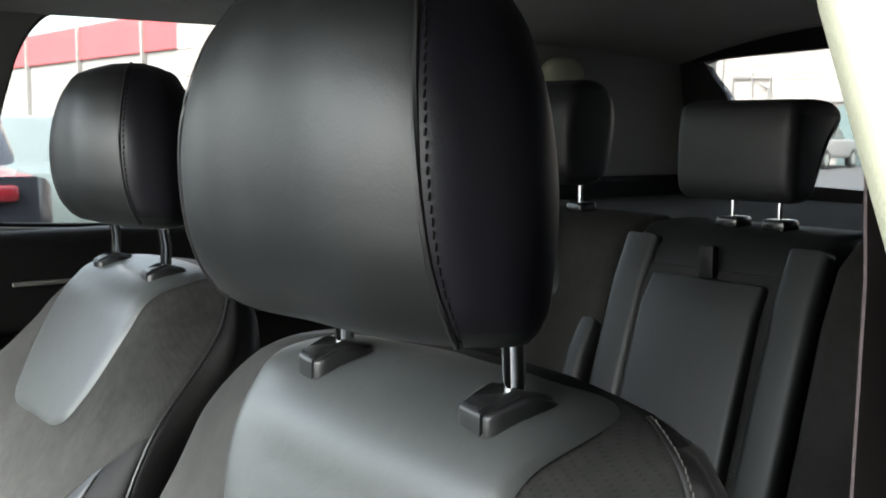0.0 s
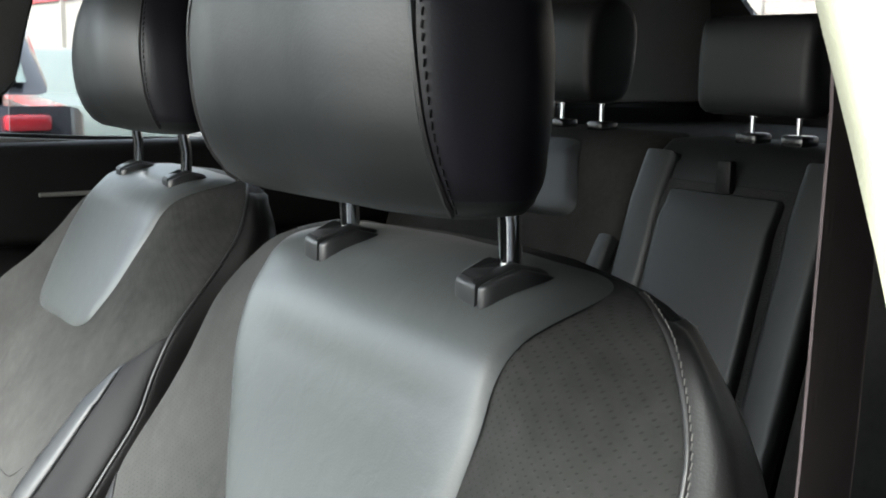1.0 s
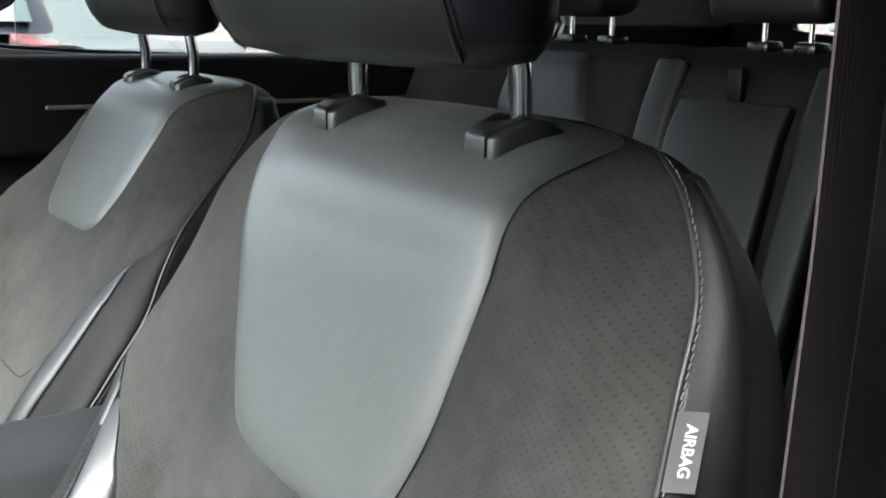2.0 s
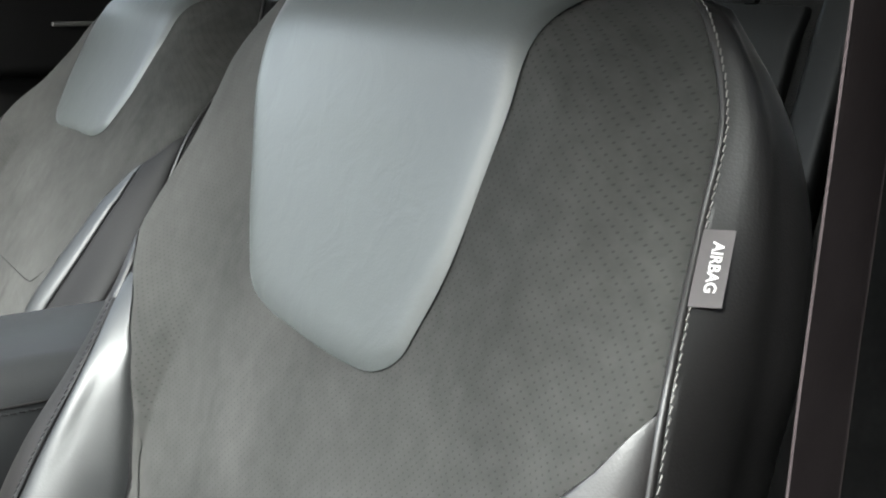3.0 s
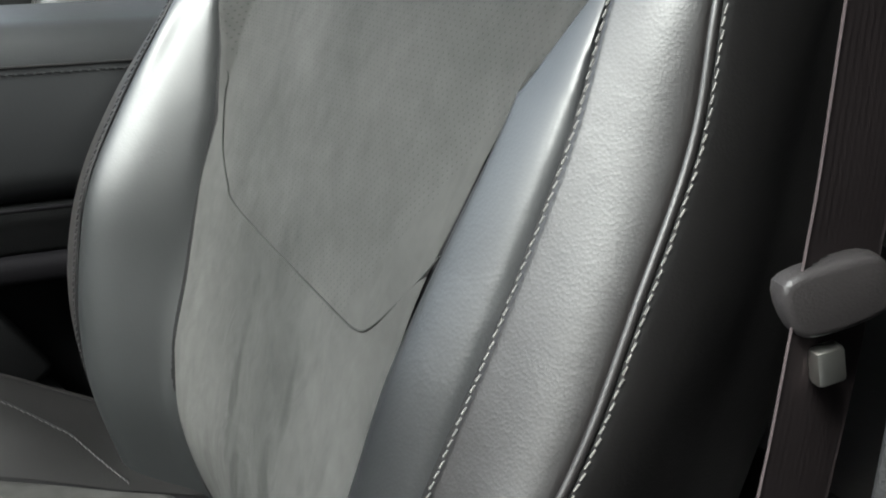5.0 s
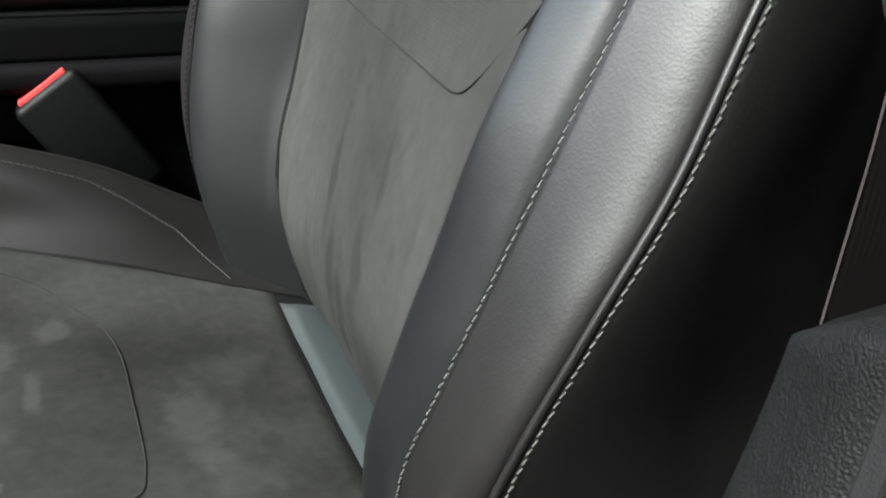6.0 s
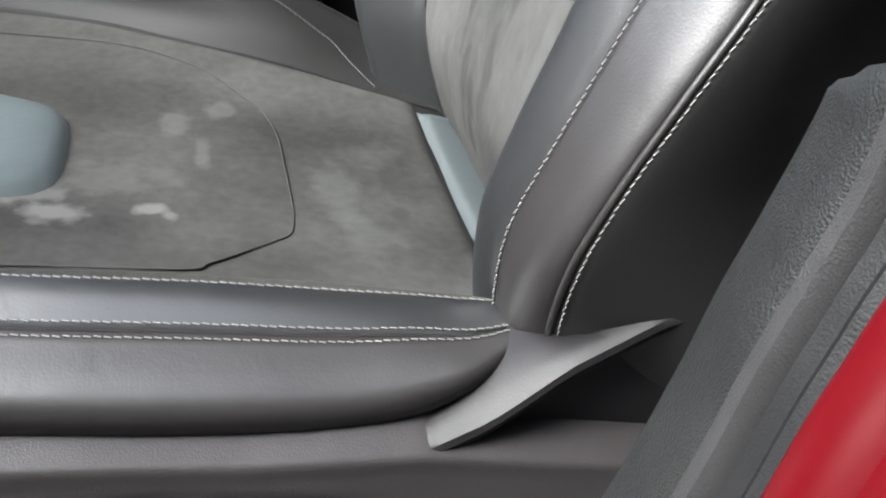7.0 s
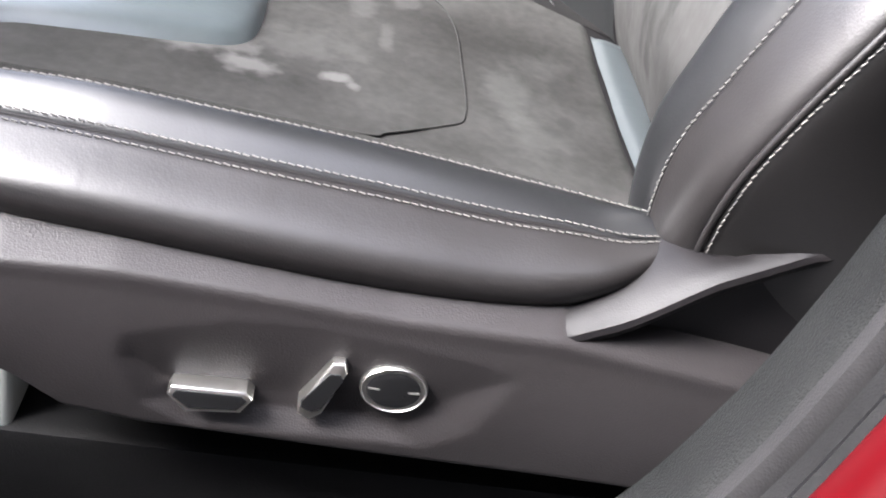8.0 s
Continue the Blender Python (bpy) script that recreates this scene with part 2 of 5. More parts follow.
GREYTRIM = material("grey_pillar_plastic", (0.17, 0.166, 0.155), 0.6, vary=0.1, vscale=6, bump=0.2, bscale=800)
CARPET = material("black_carpet", (0.005, 0.005, 0.005), 0.95, vary=0.4, vscale=30, bump=0.6, bscale=700, bdist=0.002)
FLOOR_MAT = material("dark_grey_floor_carpet", (0.016, 0.0155, 0.0155), 0.95, vary=0.35, vscale=30, bump=0.6, bscale=700, bdist=0.002)
WEBBING = material("brown_black_webbing", (0.034, 0.027, 0.028), 0.88, spec=0.08, vary=0.15, vscale=30)
RED_PAINT = material("red_car_paint", (0.038, 0.0006, 0.0016), 0.36, spec=0.12, coat=0.03, vary=0.06, vscale=4)
RED_PLASTIC = material("red_button", (0.75, 0.05, 0.05), 0.35, vary=0.05)
TAG = material("grey_woven_tag", (0.05, 0.045, 0.046), 0.8, vary=0.1, vscale=90)
TAGTEXT = material("white_woven_text", (0.50, 0.49, 0.48), 0.8, vary=0.05)
METAL = material("light_grey_steel", (0.34, 0.36, 0.34), 0.5, metal=0.2, vary=0.1, vscale=14)


def glass_material(name, tint=(0.92, 0.95, 0.94)):
    m = bpy.data.materials.new(name)
    m.use_nodes = True
    b = m.node_tree.nodes["Principled BSDF"]
    b.inputs["Base Color"].default_value = (*tint, 1)
    b.inputs["Roughness"].default_value = 0.02
    b.inputs["Transmission Weight"].default_value = 1.0
    b.inputs["IOR"].default_value = 1.45
    return m


GLASS = glass_material("tinted_car_glass", (0.50, 0.50, 0.49))


# ---- building helpers ----
def part(name, bm, mat, parent=None, label="", smooth=True):
    me = bpy.data.meshes.new(name)
    if isinstance(bm, tuple):
        me.from_pydata([tuple(map(float, p)) for p in bm[0]], [], bm[1])
        if len(bm) > 2:
            lay = me.uv_layers.new(name="UVMap")
            for loop in me.loops:
                lay.data[loop.index].uv = bm[2][loop.vertex_index]
    else:
        bmesh.ops.recalc_face_normals(bm, faces=bm.faces)
        bm.to_mesh(me)
        bm.free()
    me.materials.append(mat)
    if smooth:
        me.polygons.foreach_set("use_smooth", [True] * len(me.polygons))
        me.set_sharp_from_angle(angle=radians(40))
    ob = new(name, me)
    if parent:
        ob.parent = parent
    if label:
        tagged(ob, label)
    return ob


def thing(name, at, label, category, group="", kind=""):
    e = new(name)
    e.location = at
    e.empty_display_size = 0.05
    return tagged(e, label, category, group, kind)


def box(bm, lo, hi, bevel=0.0, seg=2, m=None):
    c = [(a + b) / 2 for a, b in zip(lo, hi)]
    s = [abs(b - a) for a, b in zip(lo, hi)]
    r = bmesh.ops.create_cube(bm, size=1, matrix=(m or Matrix()) @ Matrix.Translation(c) @ Matrix.Diagonal((*s, 1)))
    if bevel:
        es = list({e for v in r["verts"] for e in v.link_edges})
        bmesh.ops.bevel(bm, geom=es, offset=bevel, segments=seg, affect="EDGES", profile=0.5)
    return bm


def hermite(xs, ys, x):
    """Smooth curve through rows ys at xs; no overshoot on level stretches."""
    xs, ys, x = np.asarray(xs, float), np.asarray(ys, float), np.clip(np.asarray(x, float), xs[0], xs[-1])
    d = np.diff(ys, axis=0) / np.diff(xs).reshape(-1, *[1] * (ys.ndim - 1))
    t = np.zeros_like(ys)
    t[0], t[-1] = d[0], d[-1]
    t[1:-1] = (d[1:] + d[:-1]) / 2
    i = np.clip(np.searchsorted(xs, x, side="right") - 1, 0, len(xs) - 2)
    h = (xs[i + 1] - xs[i])
    s = (x - xs[i]) / h
    sh = (-1,) + (1,) * (ys.ndim - 1)
    if np.ndim(x) == 0:
        sh = ()
    s, h = np.reshape(s, sh) if sh else s, np.reshape(h, sh) if sh else h
    return ((2 * s**3 - 3 * s**2 + 1) * ys[i] + (s**3 - 2 * s**2 + s) * h * t[i]
            + (-2 * s**3 + 3 * s**2) * ys[i + 1] + (s**3 - s**2) * h * t[i + 1])


def tube(points, radius, sides=8, closed=False):
    """A round cord along points: vertices and faces."""
    P = np.asarray(points, float)
    n = len(P)
    T = np.roll(P, -1, 0) - np.roll(P, 1, 0)
    if not closed:
        T[0], T[-1] = P[1] - P[0], P[-1] - P[-2]
    T /= np.linalg.norm(T, axis=1)[:, None] + 1e-12
    up = np.array([0.13, 0.21, 0.97])
    V = []
    for p, t in zip(P, T):
        a = np.cross(t, up)
        a /= np.linalg.norm(a) + 1e-12
        b = np.cross(t, a)
        for k in range(sides):
            w = 2 * math.pi * k / sides
            V.append(p + radius * (math.cos(w) * a + math.sin(w) * b))
    F = []
    for i in range(n if closed else n - 1):
        j = (i + 1) % n
        for k in range(sides):
            q = (k + 1) % sides
            F.append((i * sides + k, i * sides + q, j * sides + q, j * sides + k))
    if not closed:
        F += [tuple(range(sides))[::-1], tuple((n - 1) * sides + k for k in range(sides))]
    return V, F


def join(*meshes):
    V, F = [], []
    for v, f in meshes:
        k = len(V)
        V += list(v)
        F += [tuple(i + k for i in q) for q in f]
    return V, F


def resample(points, step):
    P = np.asarray(points, float)
    d = np.concatenate([[0], np.cumsum(np.linalg.norm(np.diff(P, axis=0), axis=1))])
    n = max(2, int(d[-1] / step) + 1)
    s = np.linspace(0, d[-1], n)
    return np.stack([np.interp(s, d, P[:, k]) for k in range(3)], 1)


def stitches(points, step=0.0046, length=0.0034, radius=0.00046):
    """A row of short thread loops along a line."""
    P = resample(points, step)
    out = []
    for a, b in zip(P[:-1], P[1:]):
        t = (b - a) / (np.linalg.norm(b - a) + 1e-12)
        w = np.cross(t, (0.5, -0.7, 0.5))
        t = t + w * 0.22
        t /= np.linalg.norm(t)
        m = (a + b) / 2 + w * 0.0002 * math.sin(len(out) * 2.3)
        out.append(tube([m - t * length * 0.5, m - t * length * 0.3 + 0, m + t * length * 0.3, m + t * length * 0.5], radius, 5))
    return join(*out)


def revolve(bm, profile, segs=24, m=None):
    """Profile of (radius, height) turned round the z axis."""
    rings = []
    for r, h in profile:
        rings.append([bm.verts.new((m or Matrix()) @ Vector((r * math.cos(2 * math.pi * k / segs), r * math.sin(2 * math.pi * k / segs), h))) for k in range(segs)])
    for a, b in zip(rings[:-1], rings[1:]):
        for k in range(segs):
            bm.faces.new((a[k], a[(k + 1) % segs], b[(k + 1) % segs], b[k]))
    bm.faces.new(rings[0][::-1])
    bm.faces.new(rings[-1])
    return bm


def prism(bm, outline, axis, lo, hi, bevel=0.0, seg=2):
    """A flat outline, given in the two other axes, made thick along axis."""
    def at(p, h):
        q = list(p)
        q.insert("xyz".index(axis), h)
        return q
    a = [bm.verts.new(at(p, lo)) for p in outline]
    b = [bm.verts.new(at(p, hi)) for p in outline]
    n = len(outline)
    fs = [bm.faces.new(a[::-1]), bm.faces.new(b)]
    for k in range(n):
        fs.append(bm.faces.new((a[k], a[(k + 1) % n], b[(k + 1) % n], b[k])))
    bmesh.ops.recalc_face_normals(bm, faces=fs)
    if bevel:
        es = list({e for f in fs[:2] for e in f.edges})
        bmesh.ops.bevel(bm, geom=es, offset=bevel, segments=seg, affect="EDGES", profile=0.5)
    return bm


def smooth_outline(pts, n=8):
    """Closed smooth curve through corner points."""
    P = np.asarray(pts, float)
    out = []
    m = len(P)
    for i in range(m):
        p0, p1, p2, p3 = P[i - 1], P[i], P[(i + 1) % m], P[(i + 2) % m]
        for k in range(n):
            s = k / n
            out.append(0.5 * (2 * p1 + (p2 - p0) * s + (2 * p0 - 5 * p1 + 4 * p2 - p3) * s * s + (3 * p1 - p0 - 3 * p2 + p3) * s**3))
    return np.array(out)


# ---- seat surfaces ----
class Skin:
    """A padded form: sections across (controls 0 to 7 from the middle of the face round to the middle of the rear), one per row."""

    def __init__(self, rows, left=None):
        rows_left = list(zip(rows, left)) if left is not None else [(r, None) for r in rows]
        rows_left.sort(key=lambda q: q[0][0])
        rows = [q[0] for q in rows_left]
        left = np.array([q[1] for q in rows_left]) if left is not None else None
        self.v = np.array([r[0] for r in rows], float)
        base = np.array([r[1] for r in rows], float)
        self.half = {1: base, -1: base.copy()}
        if left is not None:
            self.half[-1] = base + left
        self.flip = 1
        self.crease = False

    def at(self, u, v, side):
        c = hermite(self.v, self.half[side], v)
        n = len(c)
        # mirrored end points make the section run smoothly through the middle
        m = c * np.array([-1, 1, 1])
        full = np.concatenate([[m[1]], c, [m[-2]]])
        u = min(max(u, 0.0), n - 1.0)
        i = min(int(u), n - 2)
        s = u - i
        p0, p1, p2, p3 = full[i], full[i + 1], full[i + 2], full[i + 3]
        if self.crease and side < 0 and i == 1:
            p0 = 2 * p1 - p2
        q = 0.5 * (2 * p1 + (p2 - p0) * s + (2 * p0 - 5 * p1 + 4 * p2 - p3) * s * s + (3 * p1 - p0 - 3 * p2 + p3) * s**3)
        return np.array([q[0] * side, q[1], q[2]])

    def normal(self, u, v, side):
        e = 0.02
        du = self.at(u + e, v, side) - self.at(max(u - e, 0), v, side)
        dv = self.at(u, v + 0.004, side) - self.at(u, v - 0.004, side)
        n = np.cross(du, dv) * side * self.flip
        k = np.linalg.norm(n)
        return n / k if k > 1e-9 else np.array([0, -1.0, 0])

    def u_of(self, dx, v, side, top=4.0):
        lo, hi = 0.0, top
        for _ in range(22):
            mid = (lo + hi) / 2
            if abs(self.at(mid, v, side)[0]) < dx:
                lo = mid
            else:
                hi = mid
        return (lo + hi) / 2

    def closed(self, nv=60, nu=42, cap=True):
        n = self.half[1].shape[1] - 1
        V, F = [], []
        us = [(n * k / nu, 1) for k in range(nu + 1)] + [(n * (nu - k) / nu, -1) for k in range(1, nu)]
        m = len(us)
        vs = np.linspace(self.v[0], self.v[-1], nv + 1)
        for v in vs:
            V += [self.at(u, v, s) for u, s in us]
        for j in range(nv):
            for k in range(m):
                q = (k + 1) % m
                F.append((j * m + k, j * m + q, (j + 1) * m + q, (j + 1) * m + k))
        F += [tuple(range(m))[::-1], tuple(nv * m + k for k in range(m))]
        return V, F

    def strip(self, ua, ub, va, vb, side, nu=12, nv=60, puff=0.003, sink=0.0015, rim=0.12, ends=0.06, inner=True):
        """A padded piece between two lines on the skin: ua(v) to ub(v), with its edges drawn in."""
        V, F, UV = [], [], []
        for j in range(nv + 1):
            w = j / nv
            v = va + (vb - va) * w
            a, b = ua(v), ub(v)
            for k in range(nu + 1):
                s = k / nu
                e = min(s / rim if inner else 1.0, (1 - s) / rim, w / ends, (1 - w) / ends, 1.0)
                h = -sink + (puff + sink) * math.sqrt(max(0.0, 1 - (1 - e) ** 2))
                u = a + (b - a) * s
                p = self.at(u, v, side) + h * self.normal(u, v, side)
                V.append(p)
                UV.append((p[0], v))
        for j in range(nv):
            for k in range(nu):
                i = j * (nu + 1) + k
                F.append((i, i + 1, i + nu + 2, i + nu + 1))
        return V, F, UV

    def patch(self, outline, puff=0.004, sink=0.0015, rings=14, rim=0.12, centre=None):
        """A padded piece with a closed outline in (offset from the middle, row value)."""
        O = np.asarray(outline, float)
        c = np.asarray(centre if centre is not None else O.mean(0), float)
        V, F, UV = [], [], []
        n = len(O)
        for r in range(rings + 1):
            f = 1 - r / rings
            e = min((1 - f) / rim, 1.0)
            h = -sink + (puff + sink) * math.sqrt(max(0.0, 1 - (1 - e) ** 2))
            for p in (O if r < rings else O[:1]):
                q = c + (p - c) * f
                side = 1 if q[0] >= 0 else -1
                u = self.u_of(abs(q[0]), q[1], side)
                w = self.at(u, q[1], side) + h * self.normal(u, q[1], side)
                V.append(w)
                UV.append((q[0], q[1]))
        for r in range(rings - 1):
            for k in range(n):
                q = (k + 1) % n
                F.append((r * n + k, r * n + q, (r + 1) * n + q, (r + 1) * n + k))
        last = (rings - 1) * n
        for k in range(n):
            F.append((last + k, last + (k + 1) % n, rings * n))
        return V, F, UV

    def line(self, uf, va, vb, side, lift=0.0, n=80):
        return np.array([self.at(uf(v), v, side) + lift * self.normal(uf(v), v, side) for v in np.linspace(va, vb, n)])


def backrest_rows():
    """Rows up the backrest: row value, then eight controls (offset, y, z)."""
    t = [
        # z, middle y, then (offset, y) of: inner seam, bolster top, stitch, piping, side, rear corner; rear y
        (0.60, -0.135, (0.120, -0.142), (0.155, -0.190), (0.178, -0.186), (0.205, -0.165), (0.220, -0.090), (0.195, -0.020), -0.010),
        (0.66, -0.164, (0.133, -0.168), (0.163, -0.205), (0.188, -0.197), (0.222, -0.178), (0.240, -0.090), (0.215, -0.010), 0.000),
        (0.71, -0.176, (0.140, -0.180), (0.168, -0.207), (0.195, -0.196), (0.237, -0.177), (0.250, -0.080), (0.225, 0.000), 0.010),
        (0.75, -0.172, (0.143, -0.175), (0.172, -0.197), (0.202, -0.184), (0.245, -0.165), (0.255, -0.070), (0.230, 0.010), 0.020),
        (0.80, -0.160, (0.147, -0.162), (0.175, -0.180), (0.207, -0.165), (0.2514, -0.143), (0.258, -0.050), (0.233, 0.025), 0.035),
        (0.85, -0.146, (0.150, -0.148), (0.177, -0.163), (0.210, -0.145), (0.2529, -0.117), (0.258, -0.030), (0.235, 0.040), 0.050),
        (0.90, -0.128, (0.155, -0.130), (0.180, -0.140), (0.212, -0.124), (0.2495, -0.095), (0.257, -0.010), (0.235, 0.052), 0.062),
        (0.957, -0.108, (0.160, -0.106), (0.185, -0.113), (0.212, -0.101), (0.244, -0.0705), (0.250, 0.005), (0.226, 0.060), 0.070),
        (1.01, -0.087, (0.150, -0.085), (0.180, -0.084), (0.205, -0.080), (0.236, -0.0575), (0.241, 0.015), (0.218, 0.067), 0.077),
        (1.056, -0.070, (0.140, -0.068), (0.175, -0.064), (0.202, -0.056), (0.2269, -0.041), (0.234, 0.024), (0.212, 0.078), 0.090),
        (1.12, -0.049, (0.125, -0.047), (0.160, -0.040), (0.180, -0.020), (0.196, 0.008), (0.212, 0.043), (0.190, 0.083), 0.093),
        (1.165, -0.036, (0.110, -0.032), (0.147, -0.019), (0.166, 0.008), (0.181, 0.034), (0.192, 0.057), (0.166, 0.087), 0.094),
        (1.20, -0.024, (0.095, -0.019), (0.124, 0.001), (0.144, 0.030), (0.156, 0.050), (0.163, 0.065), (0.138, 0.086), 0.092),
    ]
    rows = []
    for z, y0, *pts, yr in t:
        # the flank turns in towards the rear, the bolster crest is soft
        low = float(np.interp(z, [0.95, 1.12], [1.0, 0.2]))
        pts[1] = (pts[1][0], pts[1][1] + 0.004 * low)
        cut = float(np.interp(z, [0.66, 0.76, 0.95, 1.12], [-0.2, 1.0, 0.9, 0.2]))
        pts[4] = (pts[4][0] - 0.014 * cut, pts[4][1] - 0.028 * cut)
        pts[5] = (pts[5][0] - 0.040 * cut, pts[5][1] - 0.014 * cut)
        rows.append((z, [(0, y0, z)] + [(a, b, z) for a, b in pts] + [(0, yr, z)]))
    rows.append((1.224, [(0, -0.004, 1.219), (0.080, 0.000, 1.219), (0.108, 0.012, 1.218), (0.124, 0.036, 1.216), (0.136, 0.058, 1.214),
                         (0.138, 0.068, 1.212), (0.118, 0.085, 1.212), (0.0, 0.091, 1.214)]))
    rows.append((1.245, [(0, 0.030, 1.229), (0.060, 0.034, 1.229), (0.085, 0.042, 1.228), (0.096, 0.056, 1.226), (0.104, 0.069, 1.224),
                         (0.104, 0.076, 1.223), (0.090, 0.085, 1.222), (0.0, 0.090, 1.224)]))
    rows.append((1.262, [(0, 0.060, 1.234), (0.030, 0.062, 1.234), (0.045, 0.065, 1.233), (0.05, 0.070, 1.232), (0.052, 0.074, 1.232),
                         (0.05, 0.077, 1.231), (0.045, 0.080, 1.231), (0.0, 0.081, 1.232)]))
    return rows


def left_bolster(rows, flare=1.0):
    """The inboard bolster stands further forward."""
    z = [0.60, 0.65, 0.70, 0.75, 0.80, 0.85, 0.90, 0.957, 1.01, 1.056, 1.12, 1.165, 1.20, 1.224, 1.3]
    dy = [0.0, -0.004, -0.022, -0.045, -0.062, -0.072, -0.068, -0.056, -0.036, -0.026, -0.019, -0.020, -0.024, -0.018, -0.006]
    k = np.array([0, 0.02, 0.55, 0.90, 1.1, 0.9, 0.3, 0])
    out = []
    for v, c in rows:
        d = np.interp(v, z, dy)
        x3 = np.interp(v, [0.71, 0.75, 0.80, 0.85, 0.90, 0.957, 1.01], [0, -0.004, -0.007, -0.009, -0.010, -0.011, 0.004])
        x4 = np.interp(v, [0.85, 0.90, 0.957, 1.01, 1.056, 1.12], [0, 0.0055, 0.004, -0.002, -0.005, 0])
        # the inboard shoulder is wider
        w = flare * float(np.interp(v, [0.957, 1.01, 1.056, 1.12, 1.165, 1.20, 1.224, 1.245], [0, 0.012, 0.034, 0.062, 0.078, 0.076, 0.062, 0.036]))
        up = flare * float(np.interp(v, [1.20, 1.224, 1.245, 1.262], [0, 0.005, 0.007, 0.002]))
        part_of = (0, 0, 0.5, 0.9, 1, 1, 0.7, 0)
        out.append([((x3 if i == 3 else x4 if i == 4 else 0) + w * part_of[i], d * q, up * part_of[i]) for i, q in enumerate(k)])
    return np.array(out)


SEAM_Z = [0.60, 0.65, 0.70, 0.75, 0.80, 0.85, 0.90, 0.94, 0.98, 1.01, 1.03, 1.056]
SEAM_DX_INNER = [0.112, 0.119, 0.118, 0.137, 0.144, 0.149, 0.156, 0.167, 0.180, 0.203, 0.226, 0.262]
SEAM_DX = [0.115, 0.126, 0.133, 0.141, 0.149, 0.1565, 0.1635, 0.171, 0.185, 0.2015, 0.2165, 0.229]
INSERT_OUTER = [(0.005, 1.0282), (0.036, 1.0272), (0.064, 1.0292), (0.083, 1.0395), (0.0915, 1.057), (0.1024, 1.0886), (0.1086, 1.128), (0.112, 1.160),
                (0.1105, 1.189), (0.111, 1.207), (0.116, 1.223), (0.108, 1.239), (0.085, 1.250), (0.045, 1.256), (0.0, 1.258)]
INSERT_INNER = [(-0.055, 1.257), (-0.115, 1.247), (-0.148, 1.232), (-0.156, 1.220), (-0.159, 1.206), (-0.158, 1.186), (-0.151, 1.158), (-0.136, 1.126),
                (-0.118, 1.088), (-0.0995, 1.058), (-0.0825, 1.0402), (-0.054, 1.0325), (-0.024, 1.0302)]


def seat_cushion_rows():
    """Rows from the rear of the cushion to its front edge: y, then controls (offset, y, z)."""
    t = [
        # y, middle z, (offset, z) of inner edge, bolster top stitch, lower stitch, side, lower side, underside
        (-0.120, 0.628, (0.150, 0.630), (0.165, 0.634), (0.172, 0.632), (0.177, 0.628), (0.174, 0.612), (0.15, 0.59)),
        (-0.165, 0.637, (0.160, 0.641), (0.180, 0.648), (0.190, 0.647), (0.194, 0.645), (0.190, 0.640), (0.17, 0.63)),
        (-0.190, 0.640, (0.160, 0.645), (0.187, 0.658), (0.206, 0.655), (0.215, 0.652), (0.209, 0.646), (0.18, 0.63)),
        (-0.215, 0.642, (0.156, 0.648), (0.188, 0.662), (0.213, 0.656), (0.231, 0.648), (0.225, 0.635), (0.19, 0.615)),
        (-0.245, 0.645, (0.153, 0.652), (0.188, 0.666), (0.213, 0.658), (0.238, 0.642), (0.230, 0.623), (0.195, 0.600)),
        (-0.280, 0.648, (0.150, 0.655), (0.188, 0.670), (0.213, 0.659), (0.241, 0.639), (0.231, 0.619), (0.195, 0.598)),
        (-0.350, 0.654, (0.146, 0.660), (0.187, 0.677), (0.212, 0.664), (0.243, 0.642), (0.232, 0.6195), (0.195, 0.600)),
        (-0.430, 0.661, (0.146, 0.666), (0.187, 0.683), (0.211, 0.669), (0.242, 0.647), (0.231, 0.624), (0.195, 0.602)),
        (-0.510, 0.668, (0.146, 0.671), (0.184, 0.686), (0.206, 0.672), (0.237, 0.651), (0.227, 0.628), (0.19, 0.604)),
        (-0.580, 0.668, (0.140, 0.670), (0.176, 0.680), (0.196, 0.668), (0.225, 0.647), (0.216, 0.625), (0.18, 0.60)),
        (-0.640, 0.655, (0.130, 0.656), (0.150, 0.664), (0.176, 0.652), (0.206, 0.632), (0.202, 0.612), (0.17, 0.59)),
        (-0.670, 0.628, (0.120, 0.628), (0.140, 0.632), (0.165, 0.624), (0.190, 0.614), (0.186, 0.602), (0.16, 0.58)),
    ]
    return [(y, [(0, y, z)] + [(a, y, b) for a, b in pts] + [(0, y, 0.56)]) for y, z, *pts in t]


def headrest_rows():
    rows = []
    for z, yf, w, d in ((1.262, -0.030, 0.62, 0.040), (1.266, -0.050, 0.84, 0.072), (1.278, -0.066, 0.95, 0.096), (1.300, -0.078, 1.0, 0.112),
                        (1.335, -0.085, 1.02, 0.122), (1.370, -0.086, 0.99, 0.122), (1.402, -0.082, 0.90, 0.116), (1.428, -0.073, 0.77, 0.102),
                        (1.446, -0.058, 0.58, 0.076), (1.455, -0.030, 0.30, 0.030)):
        pts = [(0, 0), (0.055, 0.002), (0.108, 0.022), (0.127, 0.045), (0.133, 0.070), (0.118, 0.095), (0.075, 0.118), (0, 0.122)]
        rows.append((z, [(a * w, yf + b / 0.122 * d, z) for a, b in pts]))
    return rows


def soft_grain(mesh, amount, scale, seed=0.0):
    """Slight unevenness of stretched covers."""
    V = [np.asarray(p, float) for p in mesh[0]]
    out = [p + amount * np.array(noise.noise_vector(Vector(p * scale) + Vector((seed, seed, seed)))) for p in V]
    return (out, *mesh[1:])


